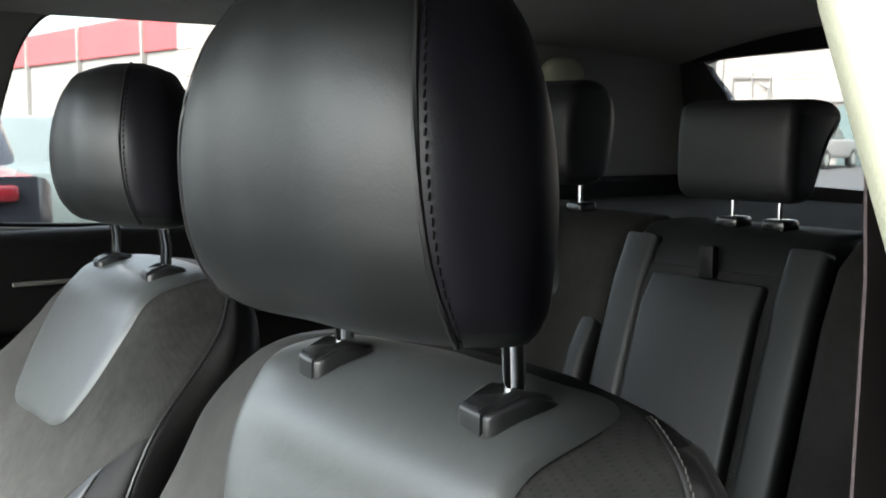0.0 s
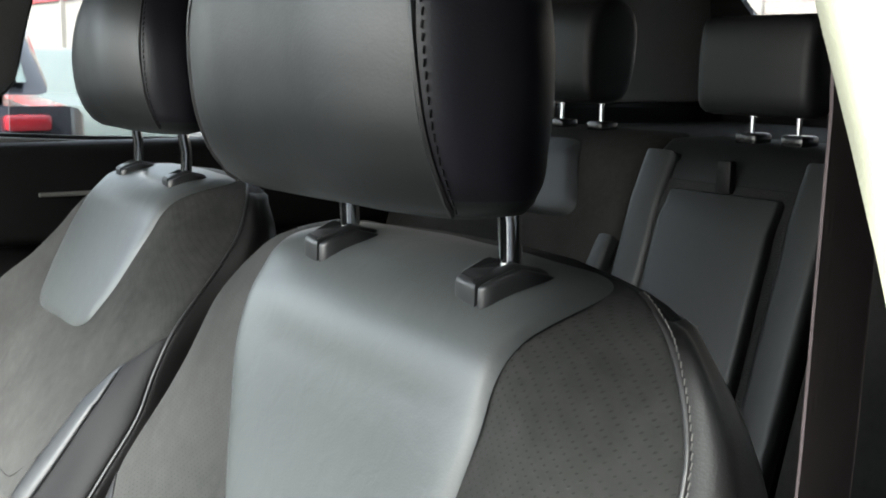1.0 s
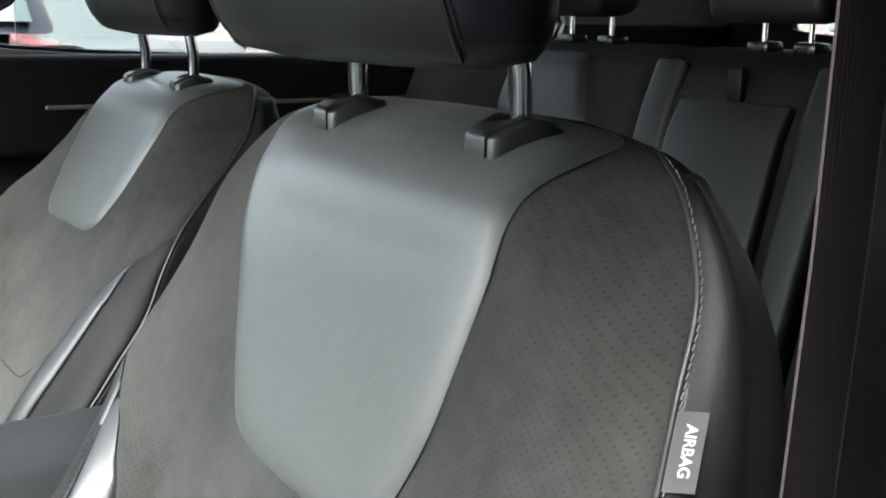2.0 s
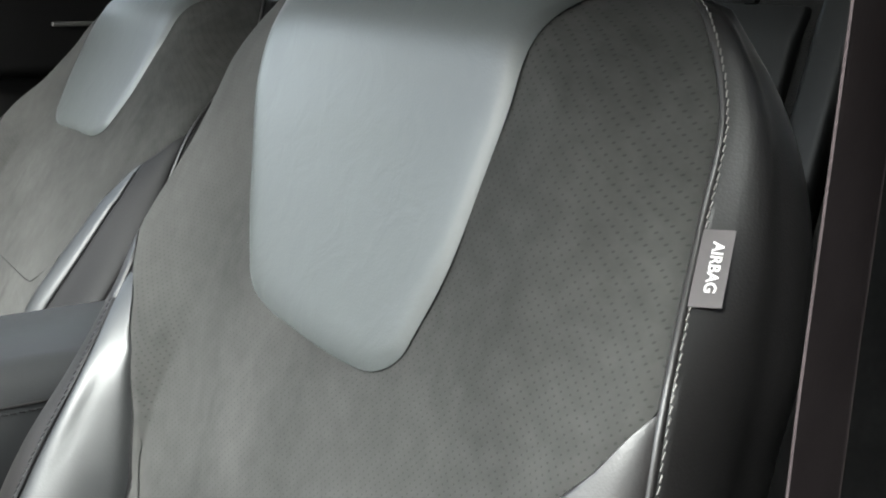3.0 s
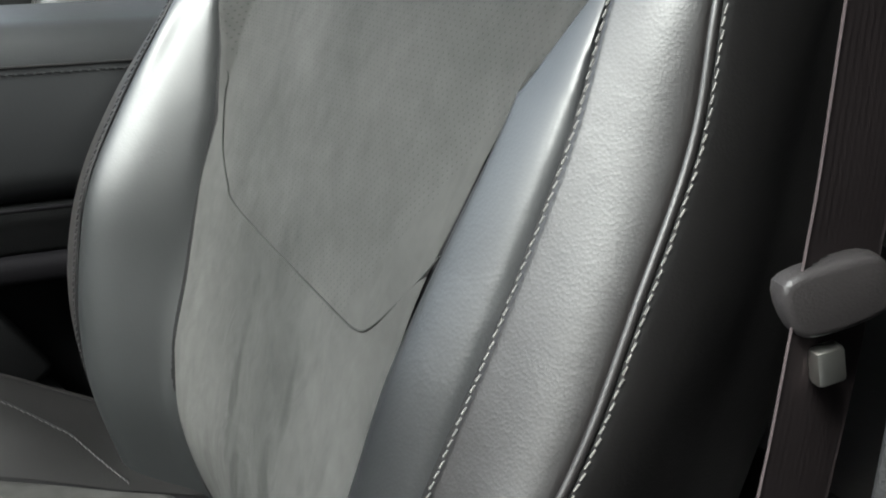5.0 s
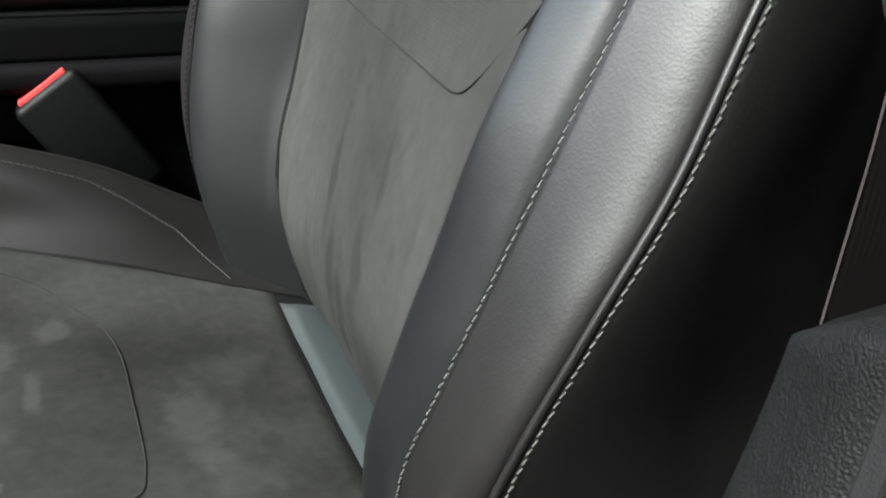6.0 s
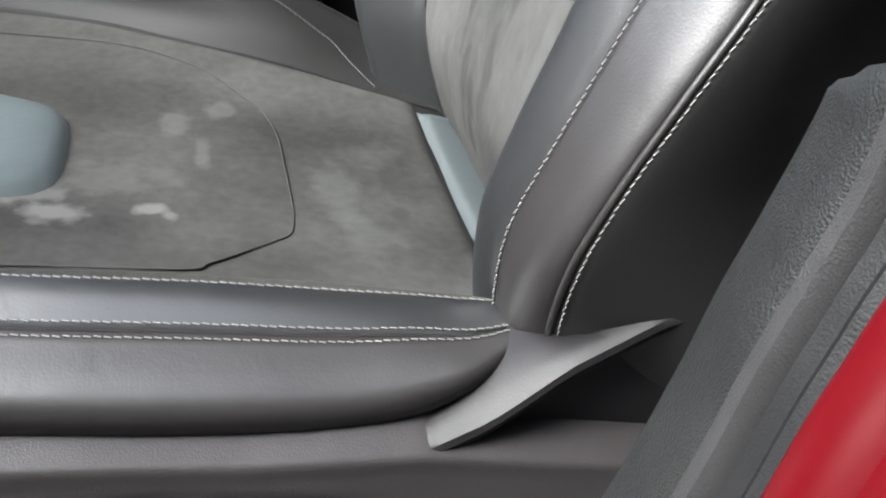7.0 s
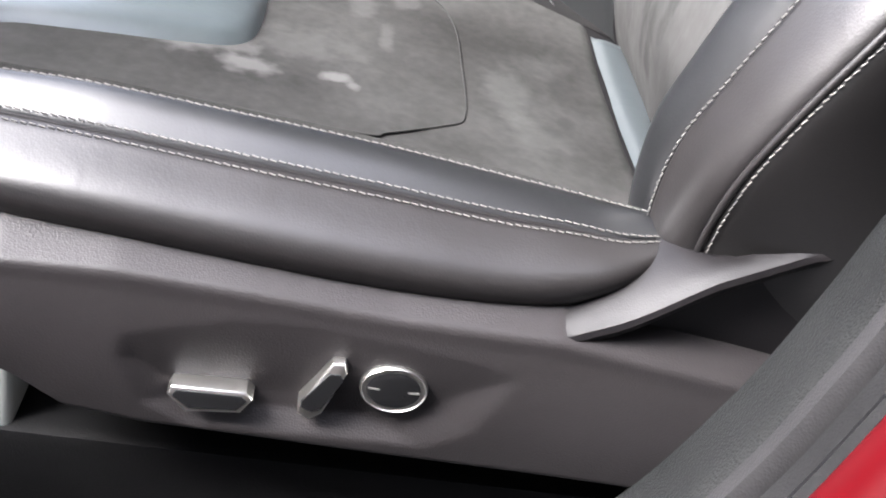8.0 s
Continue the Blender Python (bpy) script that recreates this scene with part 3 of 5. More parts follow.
def open_curve(pts, n):
    P = np.asarray(pts, float)
    return hermite(np.arange(len(P)), P, np.linspace(0, len(P) - 1, (len(P) - 1) * n + 1))


def seam_cord(skin, outline, lift, radius=0.0009, closed=True):
    pts = []
    for dx, v in outline:
        s = 1 if dx >= 0 else -1
        u = skin.u_of(abs(dx), v, s)
        pts.append(skin.at(u, v, s) + lift * skin.normal(u, v, s))
    return tube(pts, radius, 6, closed)


def left_cushion(rows):
    """The inboard bolster of the cushion flares out and stands higher: its own offsets and heights."""
    y = [-0.67, -0.64, -0.58, -0.50, -0.43, -0.35, -0.28, -0.215, -0.165, -0.12]
    off = {1: [0.20, 0.25, 0.26, 0.25, 0.225, 0.187, 0.157, 0.130, 0.118, 0.115], 2: [0.22, 0.262, 0.275, 0.270, 0.252, 0.226, 0.213, 0.197, 0.180, 0.170],
           3: [0.235, 0.28, 0.292, 0.288, 0.274, 0.256, 0.246, 0.236, 0.224, 0.20], 4: [0.25, 0.295, 0.305, 0.303, 0.292, 0.278, 0.268, 0.258, 0.242, 0.215]}
    up = {1: [0.628, 0.654, 0.668, 0.672, 0.672, 0.668, 0.662, 0.652, 0.642, 0.630], 2: [0.640, 0.688, 0.716, 0.727, 0.727, 0.716, 0.694, 0.662, 0.646, 0.634],
          3: [0.635, 0.690, 0.722, 0.736, 0.737, 0.726, 0.706, 0.676, 0.648, 0.630], 4: [0.615, 0.665, 0.695, 0.710, 0.712, 0.703, 0.684, 0.655, 0.628, 0.612]}
    out = []
    for v, c in rows:
        d = [(0, 0, 0)]
        for k in (1, 2, 3, 4):
            d.append((float(np.interp(v, y, off[k])) - c[k][0], 0, float(np.interp(v, y, up[k])) - c[k][2]))
        a = float(np.interp(v, y, off[4]))
        d += [(a - 0.006 - c[5][0], 0, 0.02), (a - 0.03 - c[6][0], 0, 0), (0, 0, 0)]
        out.append(d)
    return np.array(out)


def post_sleeve(x, dz, seat):
    """Low plastic sleeve round a headrest post: a blunt front, an oval tail, and the release button beside it."""
    def shell(pts, z0, crown, bevel):
        bm = bmesh.new()
        o = smooth_outline(pts, 5)
        prism(bm, [tuple(p) for p in o], "z", z0, 1.231, bevel, 3)
        for v in bm.verts:
            k = (v.co.z - z0) / (1.231 - z0)
            top = float(np.interp(v.co.y, [-0.013, -0.006, 0.008, 0.026, 0.042], crown))
            v.co.z = z0 + (top - z0) * k + dz
        return bm
    body = [(x - 0.0150, -0.0095), (x - 0.0125, -0.0120), (x + 0.0030, -0.0135), (x + 0.0052, -0.0125), (x + 0.0056, -0.004), (x + 0.0085, 0.006), (x + 0.0105, 0.016),
            (x + 0.012, 0.030), (x + 0.004, 0.041), (x - 0.007, 0.036), (x - 0.0145, 0.020), (x - 0.0165, 0.003)]
    sleeve = part("post_sleeve", shell(body, 1.208, (1.2310, 1.2345, 1.2400, 1.2360, 1.2270), 0.0030), SLEEVE, seat, "black plastic headrest sleeve")
    knob = [(x + 0.0068, -0.0125), (x + 0.0125, -0.0110), (x + 0.0165, -0.001), (x + 0.0190, 0.014), (x + 0.0175, 0.030), (x + 0.0130, 0.034), (x + 0.0120, 0.018), (x + 0.0092, 0.004)]
    part("release_button", shell(knob, 1.208, (1.2300, 1.2330, 1.2380, 1.2335, 1.2260), 0.0022), SLEEVE, sleeve, "press button of the headrest sleeve")


def build_seat(name, at, label, driver):
    seat = thing(name, at, label, "car seat", "front seats")

    def settle(p):
        # the passenger backrest is set lower and leans back a little more
        if driver or p[2] > 1.233:
            return p
        d = 1.233 - p[2]
        return np.array([p[0] - 0.10 * d, p[1] - 0.12 * d, 1.233 - 0.80 * d])

    def put(n, mesh, mat, lab="", parent=None):
        mesh = ([settle(np.asarray(p, float)) - (0, 0, BASE) for p in mesh[0]], *mesh[1:])
        return part(n, mesh, mat, parent or seat, lab)

    BASE = at[2] if driver else at[2] - SEAT_SHIFT[2]
    rows = backrest_rows()
    sk = Skin(rows, left_bolster(rows, 1.0 if driver else 0.0))
    sk.crease = True
    seam = lambda s: (lambda v: sk.u_of(float(np.interp(v, SEAM_Z, SEAM_DX if s > 0 else SEAM_DX_INNER)), v, s))
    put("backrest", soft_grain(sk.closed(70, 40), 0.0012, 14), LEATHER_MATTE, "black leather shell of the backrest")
    # suede face between the bolsters, up to the shoulders
    face_v = lambda v: float(np.interp(v, [0.60, 1.056, 1.10, 1.205], [0, 3.98, 3.98, 3.98]))
    for s in (1, -1):
        edge = lambda v, s=s: (seam(s)(v) + 0.005 if v < 1.056 else face_v(v))
        mesh = sk.strip(lambda v: 0.0, edge, 0.605, 1.252, s, 26, 116, puff=0.002, sink=-0.0008, rim=0.03, ends=0.01, inner=False)
        put("suede_face", soft_grain(mesh, 0.0016, 22, 3.0), SUEDE, "grey perforated suede face, slightly creased")
        split = (lambda v, s=s: seam(s)(v) + 0.85 * (3.0 - seam(s)(v))) if not driver and s > 0 else (lambda v: 3.0)
        # bolster: the padded leather beside the seam, and the one outside the stitching
        put("inner_bolster", sk.strip(seam(s), lambda v, s=s, split=split: max(split(v), seam(s)(v) + 0.002), 0.605, 1.022, s, 16, 90, 0.0024, 0.0004, 0.16, 0.12), LEATHER_SMOOTH if s > 0 and driver else LEATHER_PALE, "smooth grey-black leather bolster")
        out_lo = lambda v, s=s, split=split: max(split(v) + 0.02, seam(s)(v))
        # passenger's near bolster takes the darker copy in place of shade
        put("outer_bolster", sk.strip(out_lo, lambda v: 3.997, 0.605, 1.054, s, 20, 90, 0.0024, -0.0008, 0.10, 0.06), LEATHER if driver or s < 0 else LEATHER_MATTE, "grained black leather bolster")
        put("side_panel", sk.strip(lambda v: 4.008, lambda v: 6.0, 0.61, 1.225, s, 28, 70, 0.0030, -0.0008, 0.05, 0.02), LEATHER_FLANK, "grained black leather side")
        put("piping", tube(sk.line(lambda v: 4.0, 0.62, 1.240, s, 0.0016, 140), 0.0021, 10), LEATHER, "raised leather piping")
        thread = THREAD if (driver and s > 0) or (not driver and s < 0) else THREAD_DARK
        put("stitching", stitches(sk.line(lambda v: 4.065, 0.64, 1.240, s, 0.0036, 120)), thread)
        put("stitching", stitches(sk.line(lambda v, split=split: split(v) + 0.06, 0.66, 1.005, s, 0.0036, 120)), thread)
        if thread is THREAD_DARK:
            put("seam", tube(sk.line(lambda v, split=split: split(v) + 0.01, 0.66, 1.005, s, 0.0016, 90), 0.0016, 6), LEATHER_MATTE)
    # raised pieces on the face
    # the smooth insert runs up over the top, round the headrest posts
    o = INSERT_OUTER + (INSERT_INNER if driver else [(-a - 0.010, b) for a, b in INSERT_OUTER[-2:0:-1]])
    put("leather_insert", sk.patch(smooth_outline(o, 5), 0.0068, -0.0028, 26, 0.16, (0, 1.14)), LEATHER_GREY, "smooth grey leather insert running over the top")
    low = [(-0.160, 0.925), (-0.152, 0.907), (-0.133, 0.881), (-0.110, 0.8645), (-0.088, 0.8565), (0.0, 0.853), (0.085, 0.850), (0.113, 0.8505), (0.1287, 0.857), (0.150, 0.8775), (0.170, 0.900)]
    put("shield_seam", seam_cord(sk, open_curve(low, 6), 0.0026, 0.00055, False), SEAM_DARK, "sewn edge of the perforated panel")

    # cushion
    cu = Skin(seat_cushion_rows(), left_cushion(seat_cushion_rows()))
    cu.flip = 1
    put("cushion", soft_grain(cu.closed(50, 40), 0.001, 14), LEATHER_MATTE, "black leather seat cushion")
    for s in (1, -1):
        put("cushion_face", soft_grain(cu.strip(lambda v: 0.0, lambda v, s=s: 1.95 if s > 0 else 1.08, -0.60, -0.184, s, 22, 70, 0.003, 0.001, 0.03, 0.02, False), 0.0008, 18, 5.0), SUEDE_SEAT, "stained grey suede cushion face")
        put("bolster_top", cu.strip(lambda v, s=s: 1.97 if s > 0 else 1.10, lambda v: 2.99, -0.63, -0.165, s, 16, 70, 0.0022, -0.0008, 0.08, 0.03), LEATHER_SMOOTH if s > 0 else LEATHER_INNER)
        put("bolster_side", cu.strip(lambda v: 3.01, lambda v: 5.2, -0.655, -0.16, s, 22, 70, 0.0026, -0.0008, 0.04, 0.05), LEATHER)
        run = (lambda v: 2.10) if s > 0 else (lambda v: 2.20 - 1.06 * float(np.interp(v, [-0.30, -0.24, -0.212], [0, 0.35, 1.0])))
        put("stitching", stitches(cu.line(run, -0.62, -0.212 if s < 0 else -0.20, s, 0.0036, 110), radius=0.00048 if s > 0 else 0.0003), THREAD if s > 0 else THREAD_SHADED)
        if s < 0:
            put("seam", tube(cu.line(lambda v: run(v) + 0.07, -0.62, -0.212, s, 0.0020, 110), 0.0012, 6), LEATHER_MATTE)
        if s > 0:
            for u in (2.88, 3.12):
                put("stitching", stitches(cu.line(lambda v, u=u: u, -0.64, -0.18, s, 0.0032, 110)), THREAD)
        put("piping", tube(cu.line(lambda v: 3.0, -0.645, -0.170, s, 0.0006, 90), 0.0013, 6), LEATHER)
    o = [(0.0, -0.293), (0.06, -0.293), (0.088, -0.2955), (0.099, -0.2985), (0.106, -0.3055), (0.124, -0.325), (0.142, -0.345), (0.152, -0.358), (0.155, -0.43), (0.148, -0.58), (0.0, -0.59),
         (-0.20, -0.58), (-0.20, -0.43), (-0.160, -0.350), (-0.110, -0.314), (-0.085, -0.301), (-0.05, -0.294)]
    cs = smooth_outline(o, 5)
    put("cushion_shield", soft_grain(cu.patch(cs, 0.0046, -0.0034, 16, 0.10, (0, -0.44)), 0.0008, 24, 2.0), SUEDE_WORN, "worn suede seat panel with pale rubbed patches")
    put("shield_seam", seam_cord(cu, cs, 0.0040, 0.0005), SEAM_DARK, "sewn edge of the suede panel")
    sh = [(0.0, -0.426), (0.042, -0.428), (0.062, -0.438), (0.072, -0.456), (0.086, -0.50), (0.098, -0.56), (0.104, -0.610), (0.0, -0.625)]
    o = [(a, b) for a, b in sh] + [(-a, b) for a, b in sh[-2:0:-1]]
    put("cushion_insert", cu.patch(smooth_outline(o, 5), 0.0160, -0.002, 16, 0.32, (0, -0.53)), LEATHER_CUSHION, "glossy dark leather cushion insert, blue-grey sky sheen in its colour")
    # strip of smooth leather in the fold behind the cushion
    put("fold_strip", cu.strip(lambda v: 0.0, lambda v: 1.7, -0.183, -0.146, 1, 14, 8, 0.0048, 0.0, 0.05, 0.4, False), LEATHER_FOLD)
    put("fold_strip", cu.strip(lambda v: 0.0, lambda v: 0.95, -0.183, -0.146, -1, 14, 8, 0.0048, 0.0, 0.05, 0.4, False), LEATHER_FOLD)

    # headrest on two posts
    hx = -0.009 if driver else 0.038
    hr = headrest_rows()
    if driver:
        hr = [(v, [(a * 0.955, b, z) for a, b, z in q]) for v, q in hr]
    else:
        hr = [(1.458 - (1.458 - v) * 0.90, [(a * 0.94, b, 1.458 - (1.458 - z) * 0.90) for a, b, z in q]) for v, q in hr]
    hs = Skin(hr, np.array([[(0.085 * a if driver else -a * 9 * max(0, v - 1.33) ** 1.5, (-0.14 if driver else 0.0) * a, 0) for a, b, c in q] for v, q in hr]))
    shift = lambda mesh: ([np.asarray(p) + (hx, 0, 0) for p in mesh[0]], *mesh[1:])
    head = put("headrest", shift(hs.closed(34, 40)), LEATHER_PALE, "padded black leather headrest")
    for s in (1, -1):
        put("seam", shift(tube(hs.line(lambda v: 2.0 + 40 * (v - 1.35) ** 2, 1.268 if driver else 1.290, 1.455, s, 0.0002, 60), 0.0018, 6)), LEATHER, parent=head)
        put("stitching", shift(stitches(hs.line(lambda v: 2.13 + 40 * (v - 1.35) ** 2, 1.270 if driver else 1.292, 1.450, s, 0.0016, 60), 0.0056, 0.0036, 0.0006)), THREAD_DARK, parent=head)
        put("side_panel", shift(hs.strip(lambda v: 2.03 + 40 * (v - 1.35) ** 2, lambda v: 5.6, 1.276 if driver else 1.297, 1.446, s, 30, 30, 0.0010, -0.0004, 0.04, 0.04)), LEATHER_SIDE, "dark violet-black leather side of the headrest", head)
        x = 0.073 if s > 0 else (-0.090 if driver else -0.073)
        put("post", tube([(x, 0.014, 1.215), (x, 0.012, 1.26), (x * 0.99, 0.005, 1.30), (x * 0.97, 0.0, 1.34)], 0.0062, 14), CHROME, "chromed steel post", head)
        post_sleeve(x, -BASE, seat)
    return seat, put, sk, cu, BASE


SEAT_SHIFT = (-0.746, 0.135, -0.020)
seat, put, sk, cu, BASE = build_seat("driver_seat", (0.37, 0.0, 0.40), "black leather and grey suede driver seat with worn cushion", True)
build_seat("passenger_seat", (0.37 + SEAT_SHIFT[0], SEAT_SHIFT[1], 0.40 + SEAT_SHIFT[2]), "black leather and grey suede front passenger seat", False)


# ---- driver seat: tag, side cover and switches ----
def ribbon(rows):
    """A sheet through rows of points."""
    V = [p for r in rows for p in r]
    n = len(rows[0])
    F = [(j * n + k, j * n + k + 1, (j + 1) * n + k + 1, (j + 1) * n + k) for j in range(len(rows) - 1) for k in range(n - 1)]
    return V, F


def airbag_tag():
    a, b = sk.at(4.03, 1.117, 1), sk.at(4.03, 1.089, 1)
    n = sk.normal(4.3, 1.10, 1)
    out = np.array([0.62, 0.74, 0.0])
    out -= n * (out @ n)
    out /= np.linalg.norm(out)
    w, th = 0.0140, 0.0010
    V = []
    for p in (a, b):
        for k in (0, 1):
            for h in (0.003, 0.003 + th):
                V.append(p + out * w * k + n * (h + 0.002 * k))
    F = [(0, 1, 3, 2), (4, 6, 7, 5), (0, 4, 5, 1), (2, 3, 7, 6), (1, 5, 7, 3), (0, 2, 6, 4)]
    tag = put("airbag_tag", (V, F), TAG, "grey woven tag with white lettering")
    font = bpy.data.curves.new("lettering", "FONT")
    font.body, font.size, font.align_x, font.align_y = "AIRBAG", 0.0073, "CENTER", "CENTER"
    font.extrude, font.offset = 0.0002, 0.00010
    tmp = new("lettering", font)
    bpy.context.view_layer.update()
    me = bpy.data.meshes.new_from_object(tmp.evaluated_get(bpy.context.evaluated_depsgraph_get()))
    bpy.data.objects.remove(tmp)
    ax = (b - a) / np.linalg.norm(b - a)
    up = out
    nn = np.cross(ax, up)
    c = (a + b) / 2 + out * w * 0.52 + n * (0.0046 + th)
    m = Matrix((( *[], ax[0], up[0], nn[0], c[0]), (ax[1], up[1], nn[1], c[1]), (ax[2], up[2], nn[2], c[2] - BASE), (0, 0, 0, 1)))
    me.transform(m)
    me.materials.clear()
    me.materials.append(TAGTEXT)
    ob = new("lettering", me)
    ob.parent = tag


airbag_tag()


def side_cover():
    ys = np.linspace(-0.556, -0.100, 132)
    rim = np.array([(-0.469, 0.574), (-0.465, 0.589), (-0.412, 0.6035), (-0.372, 0.6065), (-0.285, 0.597), (-0.262, 0.590), (-0.279, 0.552), (-0.303, 0.537), (-0.430, 0.533), (-0.455, 0.545)])
    slope = np.array([0.028, 0.045, 0.048, 0.048, 0.045, 0.034, 0.028, 0.012, 0.012, 0.022])

    def recess(y, z):
        best = 1.0
        for a, b, w in zip(rim, np.roll(rim, -1, 0), slope):
            e = (b - a) / np.linalg.norm(b - a)
            inside = -((y - a[0]) * -e[1] + (z - a[1]) * e[0])
            best = min(best, inside / w)
        best = min(max(best, 0.0), 1.0)
        return 0.0095 * best
    top = np.interp(ys, [-0.556, -0.530, -0.472, -0.408, -0.331, -0.244, -0.146, -0.1], [0.607, 0.6165, 0.619, 0.6165, 0.612, 0.6115, 0.599, 0.592])
    low = np.interp(ys, [-0.556, -0.542, -0.5177, -0.4946, -0.453, -0.28, -0.1], [0.575, 0.554, 0.541, 0.5235, 0.5175, 0.514, 0.511])
    rows = []
    for y, t, b in zip(ys, top, low):
        r = [(0.222, y, t + 0.0235), (0.236, y, t + 0.0152), (0.2470, y, t + 0.0085), (0.2520, y, t + 0.0054), (0.2542, y, t + 0.0038), (0.2553, y, t + 0.0020), (0.2557, y, t - 0.0005), (0.2557, y, t - 0.003)]
        for k in range(1, 49):
            s = k / 48
            z = t - 0.004 + (b - t + 0.004) * s
            dish = recess(y, z)
            r.append((0.2555 + 0.004 * math.sin(s * math.pi) - dish - 0.014 * max(0, s - 0.86) / 0.14, y, z))
        r += [(0.225, y, b - 0.006), (0.19, y, b - 0.008)]
        rows.append(r)
    first, last = rows[0], rows[-1]
    rows.insert(0, [(p[0] - 0.02, p[1] - 0.006, p[2]) for p in first])
    rows.insert(0, [(p[0] * 0.3 + 0.13, p[1] - 0.006, p[2]) for p in first])
    cover = put("side_cover", ribbon(rows), PLASTIC_GREY, "charcoal plastic seat side cover with a switch recess")
    # ridge that climbs to the recliner
    ys = np.linspace(-0.262, 0.0, 30)
    rows = []
    for y in ys:
        z = float(np.interp(y, [-0.262, -0.245, -0.213, -0.174, -0.128, -0.05, 0.0], [0.610, 0.616, 0.632, 0.661, 0.6845, 0.703, 0.707]))
        lo = float(np.interp(y, [-0.262, -0.145, 0.0], [0.600, 0.592, 0.585]))
        g = math.exp(-((y + 0.205) / 0.028) ** 2)
        d, n = 0.030 * float(np.interp(y, [-0.186, -0.150], [0, 1])), 0.010 * float(np.interp(y, [-0.20, -0.06], [0, 1]))
        rows.append([(0.205, y, z + 0.010 + 0.004 * g - d), (0.224, y, z + 0.009 + 0.003 * g - 0.6 * d), (0.241 - n, y, z + 0.006 + 0.001 * g - 0.1 * d), (0.2475 - n, y, z + 0.002), (0.2515 - n, y, z - 0.001), (0.2525 - n, y, z - 0.005), (0.2500 - n, y, z - 0.010),
                     (0.236, y, z - 0.012 if z - 0.012 > lo else lo), (0.234, y, lo)])
    put("recliner_cover", ribbon(rows), COVER_SHADED, "sloping plastic cover over the recliner")

    def knob(name, outline, depth, taper=0.92):
        bm = bmesh.new()
        prism(bm, outline, "x", 0.242, 0.242 + depth, 0.0016, 3)
        for v in bm.verts:
            v.co.z -= BASE
        k = part(name, bm, SATIN, cover, "satin silver seat switch")
        c = np.mean(outline, 0)
        inner = [tuple(c + (np.array(p) - c) * (0.87, 0.68)) for p in outline]
        bm = bmesh.new()
        prism(bm, inner, "x", 0.242 + depth - 0.001, 0.242 + depth + 0.0005, 0.0003, 1)
        for v in bm.verts:
            v.co.z -= BASE
        part("face", bm, PLASTIC_GLOSS, k, "dark switch face")

    knob("seat_switch", [(-0.439, 0.5620), (-0.4005, 0.5630), (-0.3968, 0.5585), (-0.4025, 0.5490), (-0.431, 0.5460), (-0.4410, 0.5560)], 0.021)
    knob("recline_switch", [(-0.3590, 0.5875), (-0.3525, 0.5880), (-0.3505, 0.5820), (-0.3605, 0.5535), (-0.3665, 0.5485), (-0.3735, 0.5525), (-0.3735, 0.5580)], 0.019)
    bm = bmesh.new()
    m = Matrix.Translation((0.2475, -0.325, 0.5727 - BASE)) @ Matrix.Rotation(radians(90), 4, "Y")
    m = m @ Matrix.Diagonal((0.82, 1.0, 1.0, 1.0))
    revolve(bm, [(0.0180, 0), (0.0182, 0.008), (0.0179, 0.0100), (0.0173, 0.0106), (0.0166, 0.0100)], 36, m)
    dial = part("lumbar_switch", bm, SATIN, cover, "round silver-rimmed lumbar switch")
    bm = bmesh.new()
    revolve(bm, [(0.0167, 0.006), (0.0167, 0.0096), (0.012, 0.0104), (0.006, 0.0107)], 36, m)
    pad = part("face", bm, PLASTIC_GLOSS, dial, "domed black switch face")
    for sy in (-1, 1):
        bm = bmesh.new()
        box(bm, (0.2577, -0.325 + sy * 0.0105 - 0.003, 0.5722 - BASE), (0.2583, -0.325 + sy * 0.0105 + 0.003, 0.5732 - BASE))
        part("mark", bm, THREAD, dial)
    # steel runner in front of the seat foot
    bm = bmesh.new()
    box(bm, (0.13, -0.60, 0.425 - BASE), (0.205, -0.535, 0.527 - BASE), 0.006, 3)
    part("seat_foot", bm, METAL, seat, "pale grey seat foot cover")
    bm = bmesh.new()
    box(bm, (-0.20, -0.60, 0.40 - BASE), (0.21, -0.05, 0.47 - BASE), 0.01, 2)
    part("seat_rail", bm, PLASTIC, seat, "black seat frame and rails")


side_cover()


# ---- seat belt ----
belt = thing("seat_belt", (0.69, -0.06, 0.70), "dark brown seat belt hanging from the door pillar", "seat belt")


def webbing(line, across, width=0.046, thick=0.0007):
    P = resample(line, 0.008)
    a = np.asarray(across, float)
    a /= np.linalg.norm(a)
    rows = []
    for i, p in enumerate(P):
        t = P[min(i + 1, len(P) - 1)] - P[max(i - 1, 0)]
        n = np.cross(t, a)
        n /= np.linalg.norm(n)
        r = []
        for k in range(25):
            s = k / 24
            rib = 0.0003 * math.cos(s * 24 * math.pi)
            r.append(p + a * width * s + n * (thick / 2 + rib))
        for k in range(25):
            r.append(p + a * width * (1 - k / 24) - n * thick / 2)
        rows.append([np.asarray(q) - (0.69, -0.06, 0.70) for q in r] + [np.asarray(r[0]) - (0.69, -0.06, 0.70)])
    return ribbon(rows)


